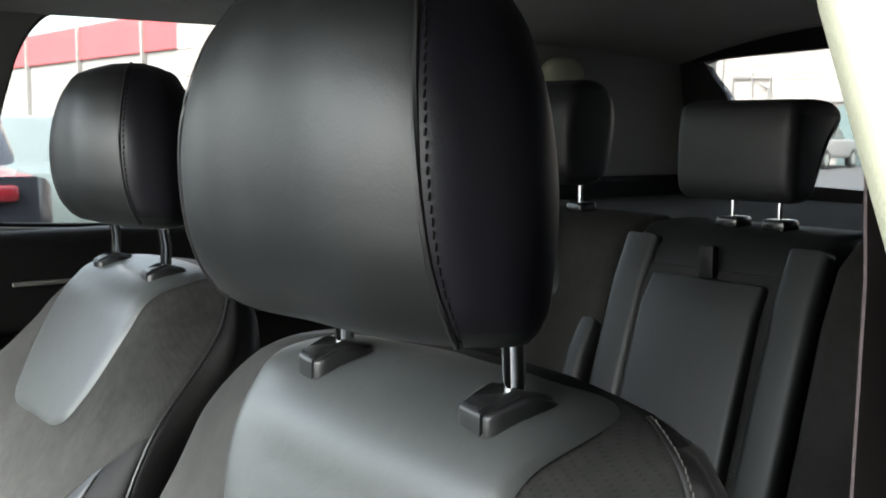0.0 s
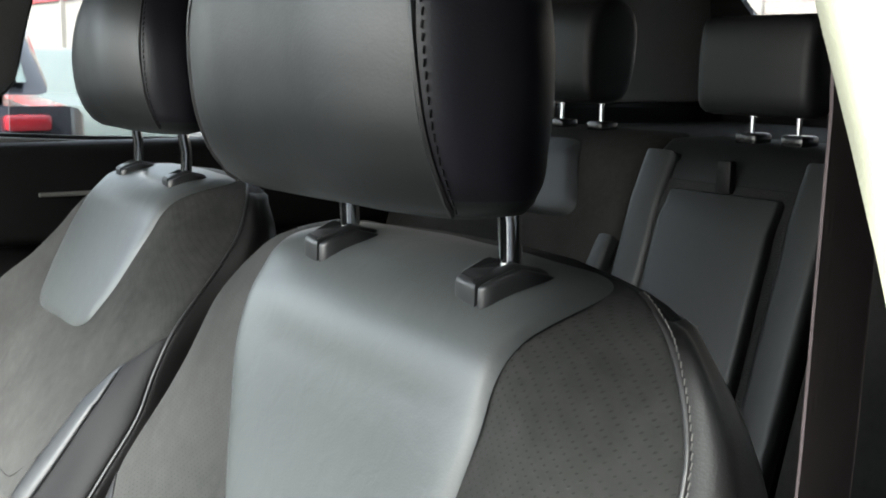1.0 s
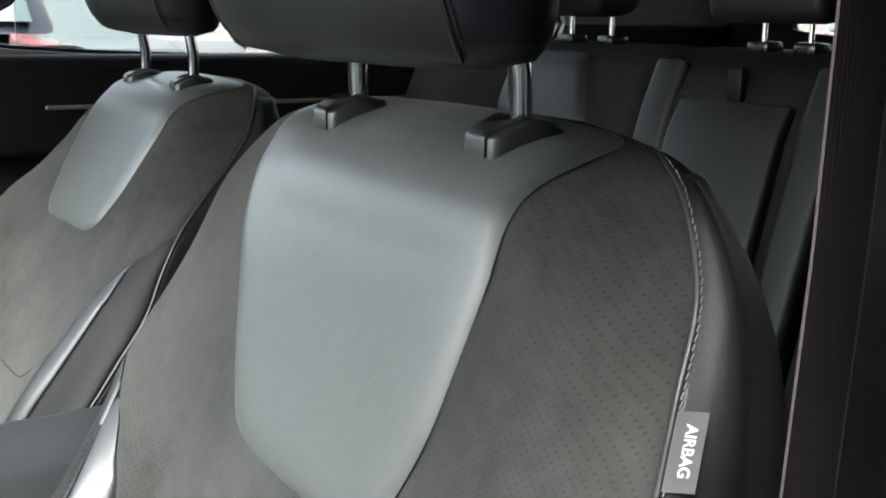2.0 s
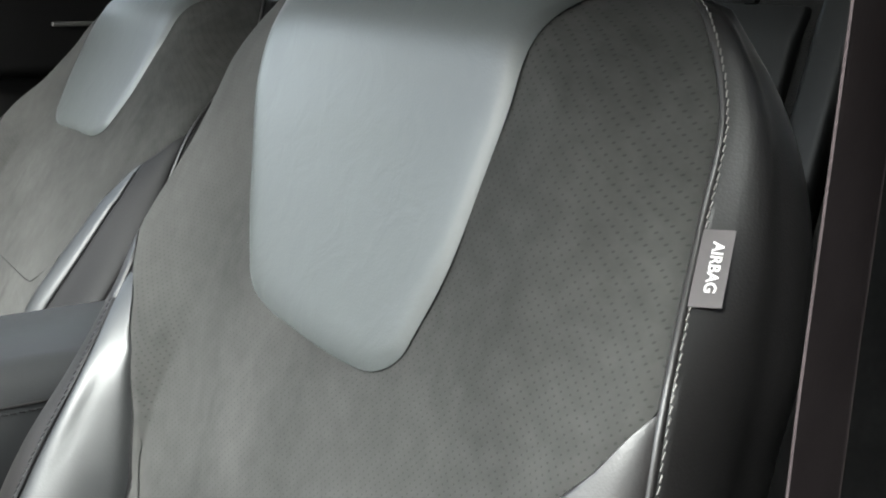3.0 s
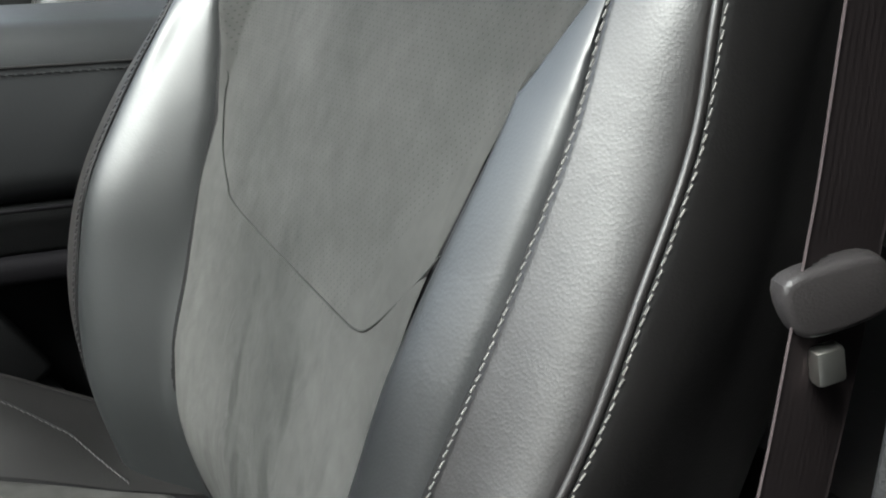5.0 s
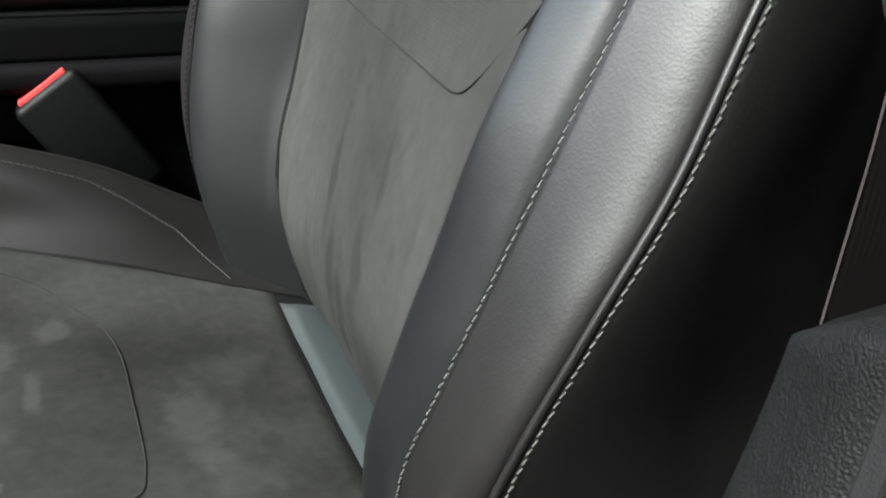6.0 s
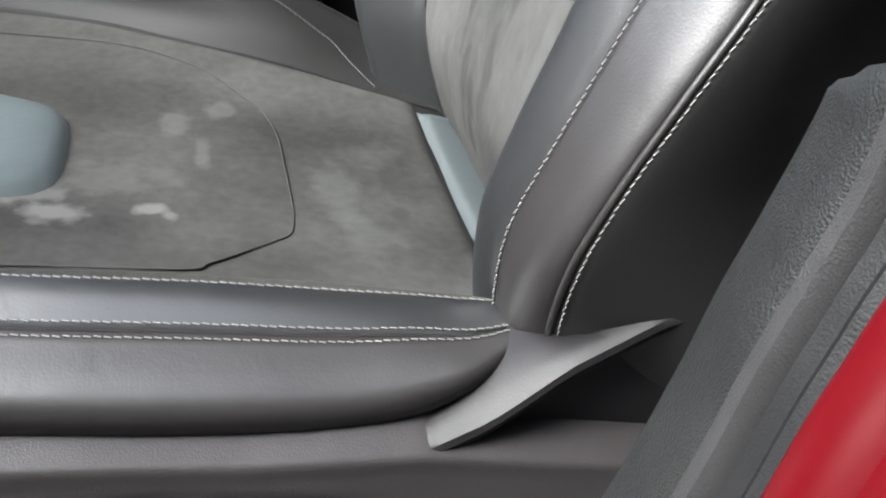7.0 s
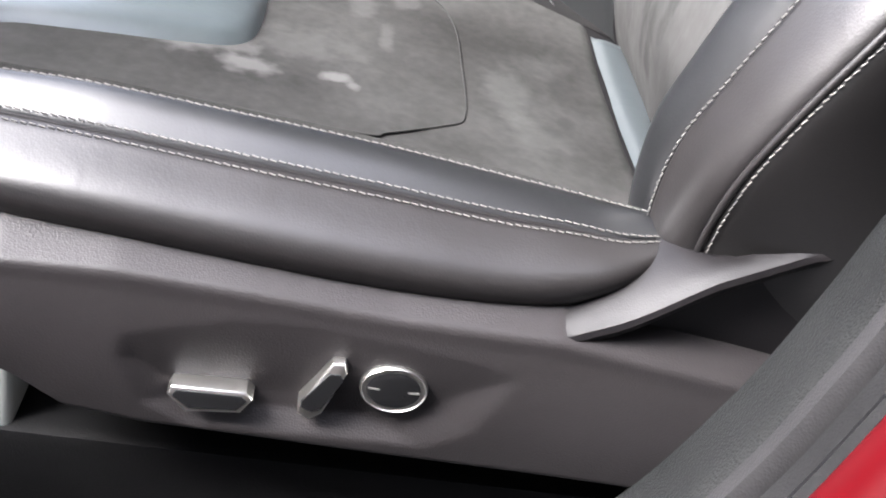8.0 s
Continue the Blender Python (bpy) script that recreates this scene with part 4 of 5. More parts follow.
part("webbing", webbing([(0.672, -0.052, 1.52), (0.690, -0.065, 1.327), (0.690, -0.0685, 1.22), (0.690, -0.077, 1.10), (0.690, -0.084, 0.96), (0.690, -0.092, 0.88), (0.690, -0.103, 0.80), (0.69, -0.115, 0.70)],
                        (-0.25, 0.97, 0)), WEBBING, belt, "ribbed brown-black webbing")
bm = bmesh.new()
m = Matrix.Translation((0.000, -0.014, 0.226)) @ Matrix.Scale(0.58, 4) @ Matrix.Rotation(radians(80), 4, "Z") @ Matrix.Rotation(radians(-12), 4, "Y")
prism(bm, [tuple(p) for p in smooth_outline([(-0.030, 0.016), (-0.026, -0.012), (-0.010, -0.020), (0.028, -0.018), (0.034, -0.004), (0.028, 0.016), (0.0, 0.020)], 4)], "y", -0.009, 0.009, 0.005, 3)
bm.transform(m)
tongue = part("tongue", bm, PLASTIC_GREY, belt, "worn charcoal plastic belt tongue")
bm = bmesh.new()
box(bm, (-0.014, -0.006, -0.052), (0.004, 0.006, -0.030), 0.003, 2)
bm.transform(m)
part("belt_stop", bm, SATIN, belt, "small metal belt stop")

# ---- car shell ----
CAR = "structure"


def wall_part(name, bm, mat, label="", smooth=True):
    ob = part(name, bm, mat, None, label, smooth)
    tagged(ob, label, "car interior", "", CAR)
    return ob


def sweep(path, offsets):
    """A strip along path (points in y and z) between offsets (x, inset), as rows."""
    P = np.asarray(path, float)
    T = np.gradient(P, axis=0)
    T /= np.linalg.norm(T, axis=1)[:, None]
    N = np.stack([-T[:, 1], T[:, 0]], 1)
    return ribbon([[(x, p[0] + n[0] * d, p[1] + n[1] * d) for x, d in offsets] for p, n in zip(P, N)])


def curve2(pts, n=10):
    P = np.asarray(pts, float)
    xs = np.arange(len(P))
    return hermite(xs, P, np.linspace(0, len(P) - 1, (len(P) - 1) * n + 1))


# the edge of the door opening: along the sill and up the pillar
EDGE_LOW = [(-1.20, 0.450), (-0.80, 0.452), (-0.52, 0.470), (-0.37, 0.520), (-0.285, 0.570), (-0.236, 0.617), (-0.203, 0.680), (-0.184, 0.735), (-0.173, 0.775), (-0.163, 0.805), (-0.150, 0.850)]
TRIM_TOP = lambda x: 0.849 + (max(x, 0.732) - 0.732) * 0.62
EDGE_UP = curve2(EDGE_LOW + [(-0.140, 0.95), (-0.136, 1.08), (-0.134, 1.22), (-0.132, 1.38), (-0.12, 1.56)])
V, F = sweep(curve2(EDGE_LOW + [(-0.144, 0.90), (-0.141, 0.94)]), [(0.720, -0.10), (0.728, -0.020), (0.732, -0.006), (0.737, -0.001), (0.742, 0.0), (0.758, 0.003), (0.774, 0.004), (0.780, 0.001)])
# its upper end is cut on a slant, rising towards the door seal
V = [(x, y + 0.9 * max(0.0, z - TRIM_TOP(x)), min(z, TRIM_TOP(x) + 0.15 * max(0.0, z - TRIM_TOP(x)))) for x, y, z in V]
wall_part("pillar_trim_1", (V, F), SLATE, "slate grained plastic sill and pillar trim")
wall_part("door_seal", sweep(EDGE_UP, [(0.778, -0.004), (0.780, 0.006), (0.784, 0.010), (0.791, 0.010), (0.795, 0.005), (0.796, -0.004)]), RUBBER, "rough dark rubber door seal")
wall_part("door_frame", sweep(EDGE_UP, [(0.795, 0.002), (0.799, 0.006), (0.806, 0.004), (0.812, 0.008), (0.816, 0.006), (0.818, -0.004)]), PLASTIC, "dark grey door frame flange")
wall_part("body_side", sweep(EDGE_UP, [(0.817, 0.000), (0.819, 0.009), (0.824, 0.012), (0.838, 0.010), (0.846, 0.004), (0.860, 0.006), (0.875, -0.004), (0.905, -0.05), (0.915, -0.2)]), RED_PAINT, "red painted body beside the door opening")

V, F = ribbon([[(0.742, 0.20, z), (0.742, -0.03, z), (0.748, -0.06, z), (0.760, y, z), (0.80, y - 0.002, z)] for z, y in ((0.60, -0.100), (0.885, -0.100), (1.0, -0.100), (1.10, -0.105), (1.21, -0.115))])
wall_part("pillar_trim_2", (V, F), PLASTIC, "dark middle trim of the door pillar")
rows = []
for z in np.linspace(1.205, 1.56, 16):
    x = 0.748 - 0.30 * (z - 1.35)
    d = float(np.interp(z, [1.2, 1.30, 1.325, 1.363, 1.394, 1.56], [0.008, 0.005, 0.003, -0.001, -0.004, -0.004]))
    rows.append([(x - 0.002, 0.10, z), (x - 0.006, 0.02, z), (x - 0.006, -0.10 + d, z), (x - 0.004, -0.135 + d, z), (x, -0.150 + d, z), (x + 0.012, -0.158 + d, z), (x + 0.035, -0.160 + d, z), (x + 0.07, -0.160 + d, z)])
wall_part("pillar_trim_3", ribbon(rows), CREAM, "cream upper trim of the door pillar")

# floor, tunnel, walls and roof
bm = bmesh.new()
box(bm, (-0.74, -1.3, 0.34), (0.76, 1.5, 0.385), 0.004)
wall_part("floor", bm, FLOOR_MAT, "dark grey carpeted car floor", False)
# carried unseen up to the roof, over the window, to block light
bm = bmesh.new()
box(bm, (0.735, 0.16, 0.385), (0.76, 1.50, 1.545), 0.01)
wall_part("wall_left", bm, PLASTIC, "black inner side of the rear door, closed to the roof against light", False)
rows = []
for y in np.linspace(-0.64, 1.50, 27):
    drop = 0.0 if y < 0.9 else 0.03 * ((y - 0.9) / 0.6) ** 2
    rows.append([(x, y, 1.585 - 0.055 * abs(x / 0.70) ** 3.0 - drop) for x in np.linspace(-0.74, 0.72, 24)])
up = [[(p[0], p[1], p[2] + 0.03) for p in r] for r in rows]
roof = wall_part("ceiling", ribbon(rows), HEADLINER, "grey cloth headliner")
wall_part("roof_skin", ribbon(up), RED_PAINT, "red car roof")

bm = bmesh.new()
box(bm, (-0.72, -1.35, 0.0), (0.74, 1.50, 0.338), 0.03)
wall_part("underbody", bm, PLASTIC, "black underside of the car", False)

# passenger side: door panels below the glass, pillar, glass
XR = -0.74
bm = bmesh.new()
box(bm, (XR - 0.05, -1.3, 0.385), (XR, 1.50, 1.10), 0.01)
box(bm, (XR - 0.05, -1.3, 1.08), (XR + 0.028, 1.50, 1.225), 0.018, 4)
wall_part("wall_right", bm, DOOR_PANEL, "black door panel with a padded top", True)
bm = bmesh.new()
box(bm, (XR + 0.02, 0.10, 1.150), (XR + 0.034, 0.95, 1.156), 0.002)
wall_part("trim", bm, GREYTRIM, "thin grey trim line on the door", False)
# pillar and window surround with a rounded opening
hole = smooth_outline([(0.065, 1.232), (0.082, 1.31), (0.106, 1.41), (0.143, 1.500), (0.21, 1.536), (0.40, 1.548), (0.70, 1.550), (0.90, 1.52), (0.96, 1.40), (0.99, 1.232)], 6)


def frame_sheet(hole, lo, hi, x, thick):
    """A wall with a rounded opening, from the opening's edge out to a rectangle."""
    H = np.asarray(hole)
    c = H.mean(0)
    out = []
    for p in H:
        d = p - c
        k = min([(b - cc) / dd for b, cc, dd in ((hi[0], c[0], d[0]), (hi[1], c[1], d[1])) if dd > 1e-6] + [(b - cc) / dd for b, cc, dd in ((lo[0], c[0], d[0]), (lo[1], c[1], d[1])) if dd < -1e-6])
        out.append(c + d * k)
    rows = []
    for a, b in zip(list(H) + [H[0]], out + [out[0]]):
        rows.append([(x - thick, *a), (x, *a), (x + 0.004, *(a + (b - a) * 0.06)), (x + 0.004, *b)])
    return ribbon(rows)


wall_part("pillar_trim_4", frame_sheet(hole, (-0.14, 1.215), (1.05, 1.585), XR, 0.05), GREYTRIM, "grey pillar and window surround")
bm = bmesh.new()
box(bm, (XR - 0.03, 0.08, 1.22), (XR - 0.026, 1.0, 1.55))
g = wall_part("window_1", bm, GLASS, "clear rear door glass", False)
g.visible_shadow = False
wall_part("window_seal", tube([(XR - 0.012, *p) for p in hole], 0.006, 6, True), RUBBER, "black window seal")
# rear quarter: grey panel, black tail pillar, dark load cover
bm = bmesh.new()
box(bm, (XR - 0.02, 1.05, 1.27), (XR + 0.01, 1.56, 1.57), 0.01)
wall_part("pillar_trim_5", bm, GREYTRIM, "grey rear quarter trim", False)
bm = bmesh.new()
box(bm, (XR - 0.02, 1.05, 1.10), (XR + 0.02, 1.56, 1.275), 0.01)
wall_part("quarter_trim", bm, PLASTIC, "black lower quarter trim", False)
tail = smooth_outline([(-0.665, 1.485), (-0.63, 1.505), (0.0, 1.520), (0.63, 1.505), (0.665, 1.485), (0.64, 1.40), (0.60, 1.30), (0.52, 1.265), (0.0, 1.255), (-0.52, 1.265), (-0.585, 1.30), (-0.62, 1.42)], 5)


def tail_frame():
    H = tail
    c = H.mean(0)
    rows = []
    for a in list(H) + [H[0]]:
        d = a - c
        k = min(abs((0.80 if d[0] > 0 else -0.80) - c[0]) / (abs(d[0]) + 1e-9), abs((1.60 if d[1] > 0 else 0.6) - c[1]) / (abs(d[1]) + 1e-9))
        b = c + d * k
        lean = lambda p: 1.50 - 0.20 * (p[1] - 1.25)
        rows.append([(a[0], lean(a) + 0.02, a[1]), (a[0], lean(a), a[1]), (*(lambda q: (q[0], lean(q) - 0.004, q[1]))(a + (b - a) * 0.10),), (b[0], lean(b) - 0.02, b[1])])
    return ribbon(rows)


wall_part("tailgate_trim", tail_frame(), PLASTIC, "black tailgate trim round the rear window")
bm = bmesh.new()
prism(bm, [(p[0], p[1]) for p in tail], "y", 0.0, 0.004)
bm.transform(Matrix.Translation((0, 1.51 + 0.20 * 1.25, 0)) @ Matrix(((1, 0, 0, 0), (0, 1, -0.20, 0), (0, 0, 1, 0), (0, 0, 0, 1))))
g = wall_part("window_2", bm, GLASS, "clear rear window", False)
g.visible_shadow = False
bm = bmesh.new()
box(bm, (-0.72, 0.82, 1.215), (0.72, 1.50, 1.235), 0.006)
wall_part("load_cover", bm, CARPET, "black load cover behind the rear seats", False)
bm = bmesh.new()
bmesh.ops.create_uvsphere(bm, u_segments=18, v_segments=12, radius=0.05, matrix=Matrix.Translation((-0.71, 1.10, 1.468)) @ Matrix.Diagonal((0.5, 1.0, 0.62, 1)))
wall_part("belt_outlet", bm, CREAM, "pale rounded belt outlet cover")
# plain forward bulkhead below the windscreen, unseen, set close to darken reflections
bm = bmesh.new()
box(bm, (-0.74, -1.40, 0.34), (0.74, -0.86, 1.09), 0.06, 4)
wall_part("dashboard", bm, PLASTIC, "plain black dashboard, unseen, darkens what the leather reflects", False)

# plain front pillars beside the windscreen, unseen, added with the wing to block sun
for k, side in ((1, 1), (2, -1)):
    foot, head_end = Vector((side * 0.755, -1.34, 0.98)), Vector((side * 0.655, -0.60, 1.565))
    rows = []
    for f in np.linspace(0, 1, 9):
        c = foot.lerp(head_end, float(f))
        rows.append([(c.x + dx, c.y + dy, c.z + dz) for dx, dy, dz in ((-0.035, 0.03, 0.02), (-0.02, 0.065, -0.03), (0.03, 0.065, -0.03), (0.05, 0.02, 0.0), (0.03, -0.03, 0.045), (-0.02, -0.03, 0.045), (-0.035, 0.03, 0.02))])
    wall_part("front_pillar_%d" % k, ribbon(rows), GREYTRIM, "unseen grey front pillar, added to block sun")
bm = bmesh.new()
box(bm, (0.745, -1.50, 0.10), (0.86, -1.10, 1.06), 0.03, 3)
wall_part("wing_panel", bm, RED_PAINT, "unseen red body panel ahead of the door, added to block sun")

# ---- centre console with the belt buckle ----
console = thing("centre_console", (0.0, -0.3, 0.385), "black leather topped centre console between the front seats", "console")


def cpart(name, lo, hi, mat, bevel, label=""):
    bm = bmesh.new()
    box(bm, [a - b for a, b in zip(lo, (0, -0.3, 0.385))], [a - b for a, b in zip(hi, (0, -0.3, 0.385))], bevel, 3)
    return part(name, bm, mat, console, label)


cpart("body", (-0.085, -0.80, 0.385), (0.045, 0.10, 0.755), PLASTIC, 0.015, "black plastic console body")
cpart("upper_tray", (-0.092, -0.78, 0.755), (0.088, 0.08, 0.778), CONSOLE_GREY, 0.008, "charcoal plastic edge of the console")
cpart("hinge_block", (-0.07, -0.60, 0.776), (0.078, 0.02, 0.816), PLASTIC, 0.006)
lid = cpart("armrest", (-0.085, -0.60, 0.812), (0.086, 0.02, 0.945), LEATHER_ARM, 0.030, "padded leather armrest lid with stitched edge")
pts = [(0.0865, y - -0.3, 0.912 - 0.385) for y in np.linspace(-0.57, -0.01, 60)]
part("stitching", stitches(pts, 0.0062, 0.0042, 0.0006), THREAD_DARK, lid)
part("seam", tube([(0.0862, y - -0.3, 0.917 - 0.385) for y in np.linspace(-0.575, -0.005, 30)], 0.001, 6), LEATHER, lid)
cpart("chrome_line", (0.0845, -0.60, 0.8125), (0.0875, -0.02, 0.8155), CONSOLE_GREY, 0.001)
buckle = thing("belt_buckle", (0.085, -0.275, 0.70), "black belt buckle with a red release button", "buckle")
bm = bmesh.new()
m = Matrix.Rotation(radians(36), 4, "X")
box(bm, (-0.013, -0.028, -0.030), (0.013, 0.028, 0.076), 0.006, 3, m)
part("housing", bm, PLASTIC, buckle)
bm = bmesh.new()
box(bm, (-0.007, -0.021, 0.072), (0.007, 0.021, 0.079), 0.002, 2, m)
part("release_button", bm, RED_PLASTIC, buckle, "red press button")
bm = bmesh.new()
box(bm, (-0.006, -0.018, -0.16), (0.006, 0.018, -0.02), 0.003, 2, m)
part("stalk", bm, PLASTIC, buckle)
bm = bmesh.new()
box(bm, (-0.004, 0.060, -0.070), (0.004, 0.085, -0.058), 0.002, 2)
part("clip", bm, METAL, buckle, "small bare steel clip")


# ---- rear bench ----
bench = thing("rear_bench", (0.0, 0.80, 0.385), "black leather rear bench with a folding centre armrest", "rear seat")


def bpart(name, outline, x0, x1, mat, label="", bevel=0.02):
    bm = bmesh.new()
    prism(bm, [(a - 0.80, b - 0.385) for a, b in outline], "x", x0, x1, bevel, 4)
    return part(name, bm, mat, bench, label)


BACK = [(0.52, 0.66), (0.60, 0.90), (0.672, 1.16), (0.70, 1.225), (0.735, 1.252), (0.80, 1.255), (0.83, 1.22), (0.80, 0.66)]
bpart("backrest", BACK, -0.70, -0.158, SUEDE_REAR, "dark suede backrest of the wide part")
bpart("backrest", BACK, 0.152, 0.70, SUEDE_REAR, "dark suede backrest")
mid = bpart("centre_backrest", BACK, -0.150, 0.146, LEATHER_REAR, "black leather centre backrest with armrest recess")
face = lambda z, d: (float(np.interp(z, [0.66, 0.90, 1.16, 1.225], [0.52, 0.60, 0.672, 0.70])) + d, z)
bpart("armrest", [face(0.70, -0.022), face(0.90, -0.022), face(1.16, -0.018), face(1.196, -0.012), face(1.196, 0.02), face(0.70, 0.02)], -0.083, 0.086, LEATHER_REAR, "folded-up grey-black leather armrest", 0.008)
bpart("recess", [face(0.68, -0.004), face(0.90, -0.004), face(1.16, -0.004), face(1.206, -0.002), face(1.206, 0.02), face(0.68, 0.02)], -0.098, 0.100, CARPET, "dark recess round the armrest", 0.003)
for x0, x1 in ((-0.150, -0.094), (0.095, 0.150)):
    bpart("side_pad", [face(0.68, -0.011), face(0.95, -0.011), face(1.18, -0.009), face(1.240, -0.002), face(1.235, 0.02), face(0.68, 0.02)], x0, x1, LEATHER_REAR, "", 0.012)
bpart("seat_cushion", [(0.10, 0.66), (0.12, 0.72), (0.35, 0.72), (0.56, 0.70), (0.60, 0.60), (0.12, 0.52)], -0.70, 0.70, LEATHER, "black leather rear cushion", 0.03)
for sx in (-1, 1):
    # smooth insert below the outer headrest
    o = [(0.286, 1.238), (0.264, 1.20), (0.245, 1.164), (0.251, 1.147), (0.274, 1.140), (0.340, 1.138), (0.410, 1.141), (0.438, 1.162), (0.440, 1.20), (0.436, 1.238), (0.36, 1.241)]
    rows = []
    for k in range(9):
        f = 1 - k / 8
        rows.append([])
        for a, b in smooth_outline(o, 4):
            q = np.array([0.355, 1.19]) + (np.array([a, b]) - (0.355, 1.19)) * f
            yy = float(np.interp(q[1], [0.90, 1.16, 1.225, 1.24], [0.60, 0.672, 0.70, 0.715]))
            rows[-1].append((sx * q[0], yy - 0.80 - 0.001 - 0.005 * math.sqrt(max(0.0, 1 - max(0.0, 1 - 4 * (1 - f)) ** 2)), q[1] - 0.385))
        rows[-1].append(rows[-1][0])
    part("leather_insert", ribbon(rows), LEATHER_REAR, bench, "smooth dark leather insert")
bpart("side_bolster", [face(0.70, -0.030), face(0.95, -0.026), face(1.09, -0.012), face(1.128, -0.001), face(1.128, 0.02), face(0.70, 0.02)], -0.196, -0.161, LEATHER_REAR, "smooth leather bolster", 0.012)
bm = bmesh.new()
y, z = face(1.215, -0.012)
box(bm, (-0.012, y - 0.80 - 0.006, 1.196 - 0.385), (0.010, y - 0.80 + 0.006, 1.236 - 0.385), 0.004, 2)
part("pull_strap", bm, PLASTIC, bench, "black armrest pull strap")


def rear_headrest(x, y, z, w, h, wing, label, tall=False):
    e = thing("rear_headrest", (x, y, z), label, "headrest", "rear headrests")
    bm = bmesh.new()
    if wing:
        o = smooth_outline([(-0.046, 0.030), (-0.052, 0.075), (-0.048, 0.125), (-0.034, 0.139), (0.010, 0.141), (0.036, 0.136), (0.046, 0.122), (0.040, 0.106), (0.020, 0.084), (0.004, 0.046), (-0.010, 0.026)], 4)
    else:
        o = smooth_outline([(-0.044, 0.034), (-0.054, 0.090), (-0.046, 0.150), (-0.018, 0.172), (0.020, 0.168), (0.042, 0.140), (0.040, 0.080), (0.020, 0.034)], 4)
    prism(bm, [tuple(p) for p in o], "x", -w / 2, w / 2, 0.016, 4)
    part("pad", bm, LEATHER_REAR, e, "black leather pad")
    for s in (-1, 1):
        px = 0.034 * s if wing else 0.042 * s
        part("post", tube([(px, 0, -0.005), (px, 0, 0.07)], 0.0032, 10), CHROME, e, "chromed post")
        bm = bmesh.new()
        box(bm, (px - 0.016, -0.014, -0.012), (px + 0.016, 0.018, 0.003), 0.004, 2)
        part("post_sleeve", bm, PLASTIC_GLOSS, e)
    return e


rear_headrest(0.010, 0.753, 1.262, 0.172, 0.14, True, "wide black leather centre rear headrest")
rear_headrest(-0.345, 0.765, 1.262, 0.140, 0.145, False, "tall black leather outer rear headrest")
rear_headrest(0.36, 0.765, 1.262, 0.165, 0.145, False, "tall black leather outer rear headrest")


# ---- outside ----
ASPHALT = material("wet_grey_asphalt", (0.045, 0.045, 0.047), 0.7, vary=0.35, vscale=1.5, bump=0.4, bscale=60, bdist=0.01)
CONCRETE = material("pale_concrete", (0.20, 0.19, 0.178), 0.85, vary=0.15, vscale=1.2, bump=0.2, bscale=40, bdist=0.01)
BLOCK = material("pale_block_wall", (0.24, 0.215, 0.20), 0.85, vary=0.18, vscale=2, bump=0.2, bscale=40, bdist=0.01)
REDBAND = material("red_cladding", (0.30, 0.05, 0.055), 0.5, vary=0.12, vscale=1.5)
WHITEPAINT = material("white_car_paint", (0.22, 0.22, 0.22), 0.4, coat=0.2, vary=0.04)
BLACKPAINT = material("black_car_paint", (0.015, 0.016, 0.02), 0.2, coat=0.8, vary=0.1)
SILVERPAINT = material("silver_green_car_paint", (0.10, 0.12, 0.115), 0.4, coat=0.2, vary=0.05)
CARGLASS = material("dark_car_glass", (0.10, 0.13, 0.13), 0.08, vary=0.2, vscale=2)
TAILLIGHT = material("red_lamp_glass", (0.12, 0.008, 0.012), 0.2, vary=0.1)
TYRE = material("tyre_rubber", (0.02, 0.02, 0.02), 0.8, vary=0.2)

bm = bmesh.new()
bmesh.ops.create_grid(bm, x_segments=8, y_segments=8, size=400)
tagged(part("ground", bm, ASPHALT, smooth=False), "damp grey asphalt yard", "ground", "", "structure")

# unseen wall, added to keep side light off the seats
bm = bmesh.new()
box(bm, (3.4, -9.0, 0.0), (3.7, 9.0, 5.1))
tagged(part("shade_wall", bm, ASPHALT, smooth=False), "unseen dark wall added to shade the open side of the car", "wall", "", "structure")
YB = 7.6
hall = thing("industrial_hall", (-18.0, YB, 0.0), "long pale hall with red cladding band", "building")
bm = bmesh.new()
box(bm, (-26, 0, 0), (2.6, 4, 2.6))
part("wall", bm, CONCRETE, hall, "pale rendered wall", False)
for k in range(9):
    bm = bmesh.new()
    box(bm, (-26 + 3.2 * k + 0.03, -0.06, 2.6), (-26 + 3.2 * (k + 1) - 0.03, 3.9, 3.25), 0.02)
    part("cladding_panel", bm, REDBAND, hall, "red sheet cladding", False)
    bm = bmesh.new()
    box(bm, (-26 + 3.2 * k - 0.04, -0.10, 0), (-26 + 3.2 * k + 0.04, 0.0, 3.25), 0.01)
    part("pier", bm, CONCRETE, hall, "", False)
block = thing("block_building", (-16.4, YB - 0.3, 0.0), "pale block walled building with pipes", "building")
bm = bmesh.new()
box(bm, (0, 0, 0), (4.6, 5, 7.5))
part("wall", bm, BLOCK, block, "pale block wall", False)
for k in range(2):
    bm = bmesh.new()
    box(bm, (0.5 + 2.2 * k, -0.05, 3.0), (1.6 + 2.2 * k, 0.05, 3.8), 0.02)
    w = part("window", bm, CARGLASS, block, "grey window", False)
for j in range(14):
    bm = bmesh.new()
    box(bm, (0, -0.012, 0.42 * j + 0.02), (4.6, 0.0, 0.42 * j + 0.405), 0.006, 1)
    part("course", bm, BLOCK, block, "course of pale blocks", False)
PIPE = material("grey_pipe", (0.16, 0.15, 0.145), 0.5, vary=0.1)
far_block = thing("workshop_building", (-40.0, 37.0, 0.0), "far pale block walled workshop with service pipes", "building")
bm = bmesh.new()
box(bm, (0, 0, 0), (60, 8, 9))
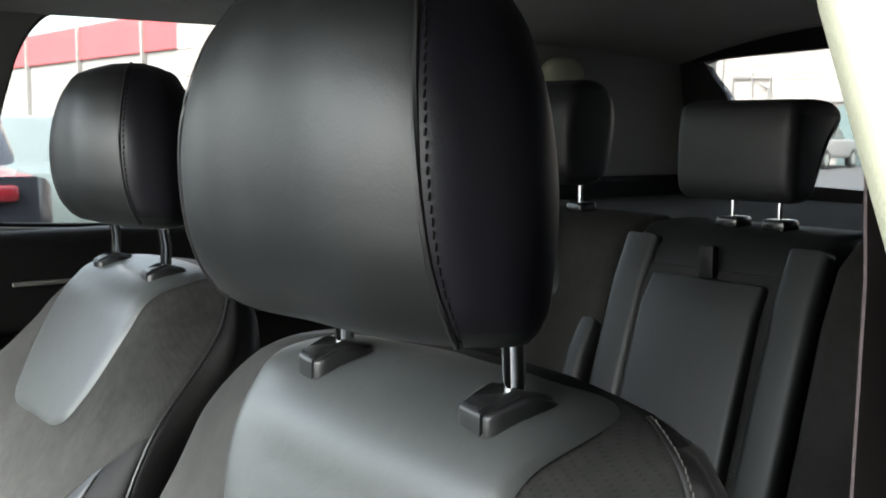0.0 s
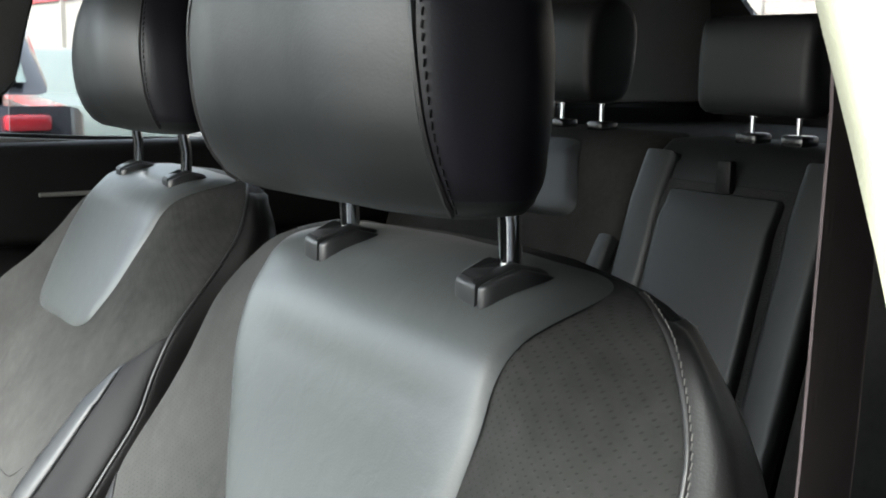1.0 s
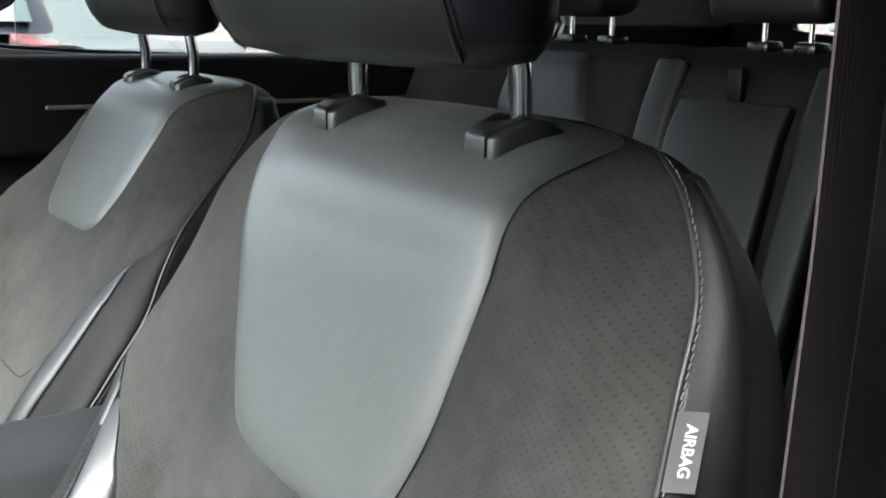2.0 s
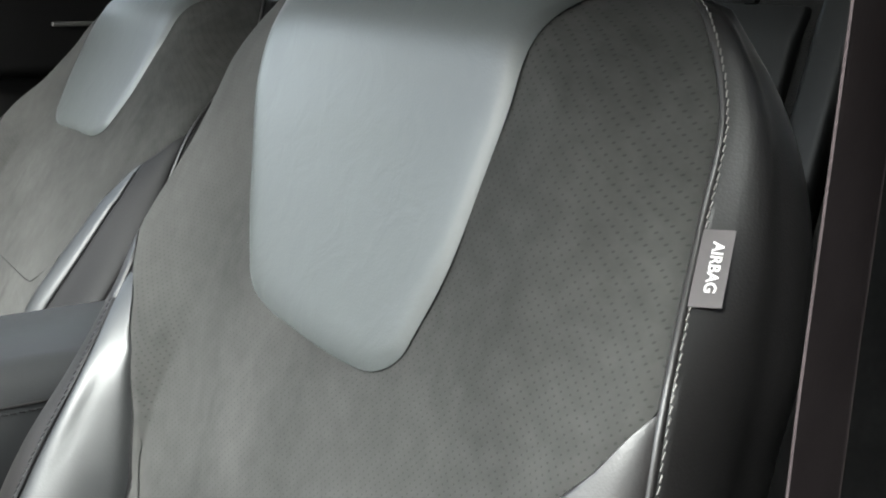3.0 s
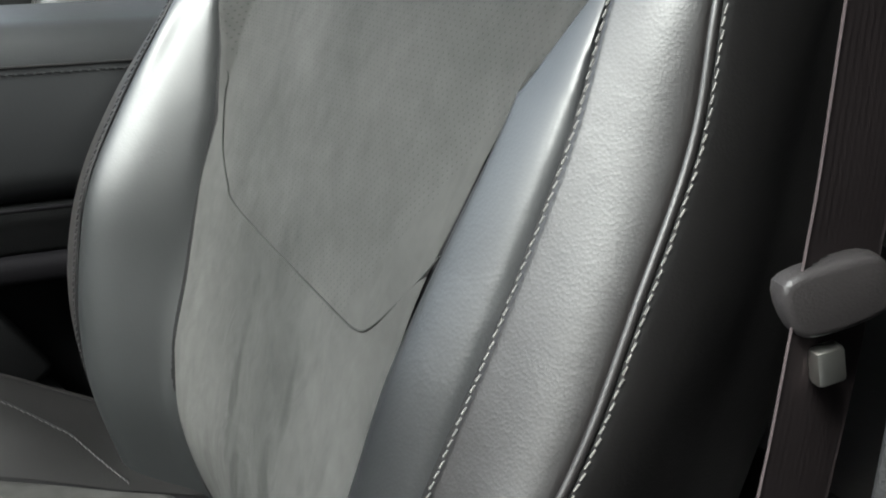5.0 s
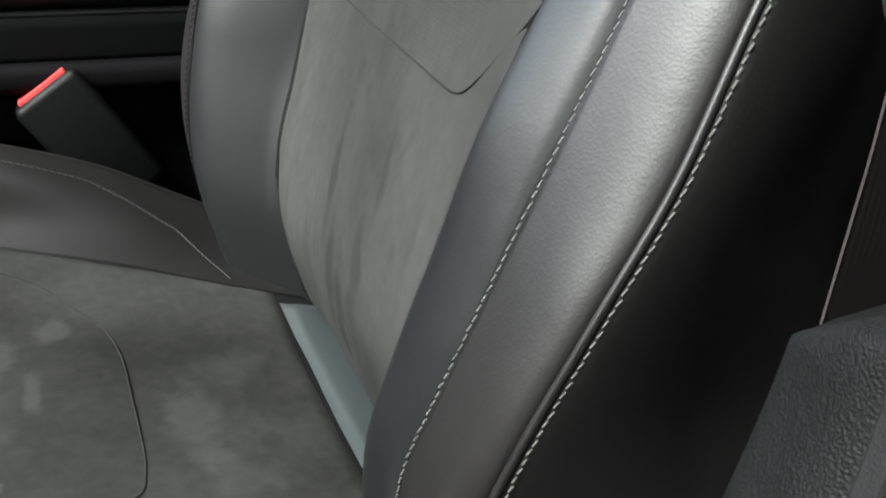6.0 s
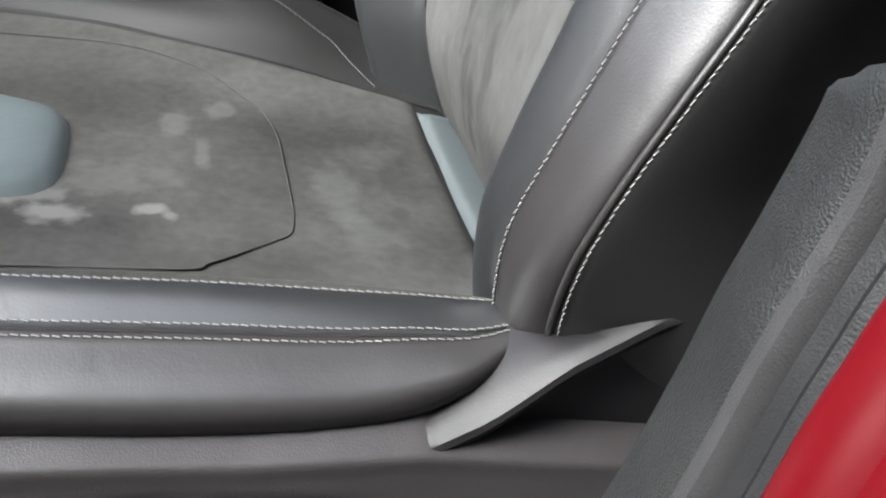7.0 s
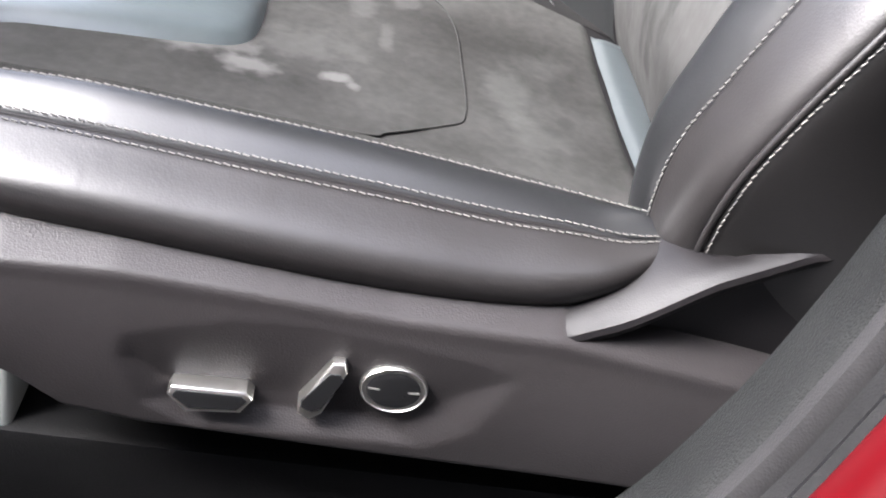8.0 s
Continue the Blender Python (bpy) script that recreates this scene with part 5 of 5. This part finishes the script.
part("wall", bm, BLOCK, far_block, "pale block wall", False)
for j in range(45):
    bm = bmesh.new()
    box(bm, (0, -0.03, 0.2 * j + 0.012), (60, 0.0, 0.2 * j + 0.188), 0.005, 1)
    part("course", bm, BLOCK, far_block, "", False)
for pts in ([(9.8, -0.12, 0.5), (9.8, -0.12, 9.0)], [(10.35, -0.12, 2.3), (10.35, -0.12, 3.35), (12.2, -0.12, 3.30), (12.2, -0.12, 2.3)], [(11.3, -0.12, 2.2), (11.3, -0.12, 3.5)],
            [(11.7, -0.12, 3.1), (12.1, -0.12, 2.9), (12.1, -0.12, 2.3)], [(10.2, -0.12, 2.35), (20.0, -0.12, 2.35)]):
    part("pipe", tube(pts, 0.05, 8), PIPE, far_block, "grey service pipe")
bm = bmesh.new()
box(bm, (15.2, -0.05, 0), (17.2, 0.02, 2.2), 0.01)
part("door", bm, CARGLASS, far_block, "dark doorway", False)


def parked_car(name, at, yaw, paint, label, estate=False):
    e = thing(name, at, label, "car", "parked cars")
    e.rotation_euler = (0, 0, radians(yaw))
    prof = [(-2.1, 0.35), (-2.12, 0.75), (-2.05, 0.92), (-1.0, 1.0), (1.2, 1.0), (2.05, 0.95), (2.1, 0.6), (2.05, 0.35)]
    bm = bmesh.new()
    prism(bm, prof, "x", -0.86, 0.86, 0.10, 3)
    part("body", bm, paint, e)
    cab = [(-0.95, 0.98), (-0.25, 1.42), (0.3, 1.46), (1.4, 1.44), (1.95, 1.0)]
    bm = bmesh.new()
    prism(bm, cab, "x", -0.74, 0.74, 0.09, 3)
    part("cabin", bm, paint, e)
    for s in (-1, 1):
        for a, b, c, d in ((-0.70, -0.18, 0.28, 0.42), (0.36, 0.40, 1.28, 1.55)):
            bm = bmesh.new()
            prism(bm, [(a, 1.02), (b, 1.36), (c, 1.38), (d, 1.02)], "x", s * 0.735 - 0.012, s * 0.735 + 0.012)
            part("window", bm, CARGLASS, e, "", False)
        bm = bmesh.new()
        box(bm, (s * 0.55 - 0.11, 2.03, 0.83), (s * 0.55 + 0.11, 2.125, 0.91), 0.02)
        part("tail_lamp", bm, TAILLIGHT, e, "red tail lamp")
        for wy in (-1.3, 1.3):
            m = Matrix.Translation((s * 0.78, wy, 0.32)) @ Matrix.Rotation(radians(90), 4, "Y")
            bm = bmesh.new()
            revolve(bm, [(0.32, -0.1), (0.33, -0.05), (0.33, 0.05), (0.32, 0.1)], 24, m)
            wh = part("wheel", bm, TYRE, e)
            bm = bmesh.new()
            revolve(bm, [(0.20, -0.105), (0.20, 0.105)], 20, m)
            part("rim", bm, METAL, wh)
    bm = bmesh.new()
    prism(bm, [(1.52, 1.38), (1.86, 1.06), (1.93, 1.06), (1.58, 1.40)], "x", -0.6, 0.6, 0.01, 1)
    part("rear_window", bm, CARGLASS, e)
    bm = bmesh.new()
    box(bm, (-0.45, 2.07, 0.70), (0.45, 2.118, 0.74), 0.01)
    part("chrome_strip", bm, CHROME, e)
    return e


black_car = parked_car("parked_car", (-7.9, 0.81, 0.0), -90, BLACKPAINT, "black parked car with red tail lamps")
black_car.scale = (1.12, 1.12, 1.14)
parked_car("parked_car", (-11.8, 3.5, 0.0), 80, SILVERPAINT, "pale green-grey parked car")
parked_car("parked_car", (-14.5, 5.2, 0.0), 85, WHITEPAINT, "white parked car in front of the hall")
parked_car("parked_car", (-23.6, 34.0, 0.0), 195, WHITEPAINT, "white parked car with red lamps")
parked_car("parked_car", (-18.2, 31.5, 0.0), 195, RED_PAINT, "small red parked car in the yard")
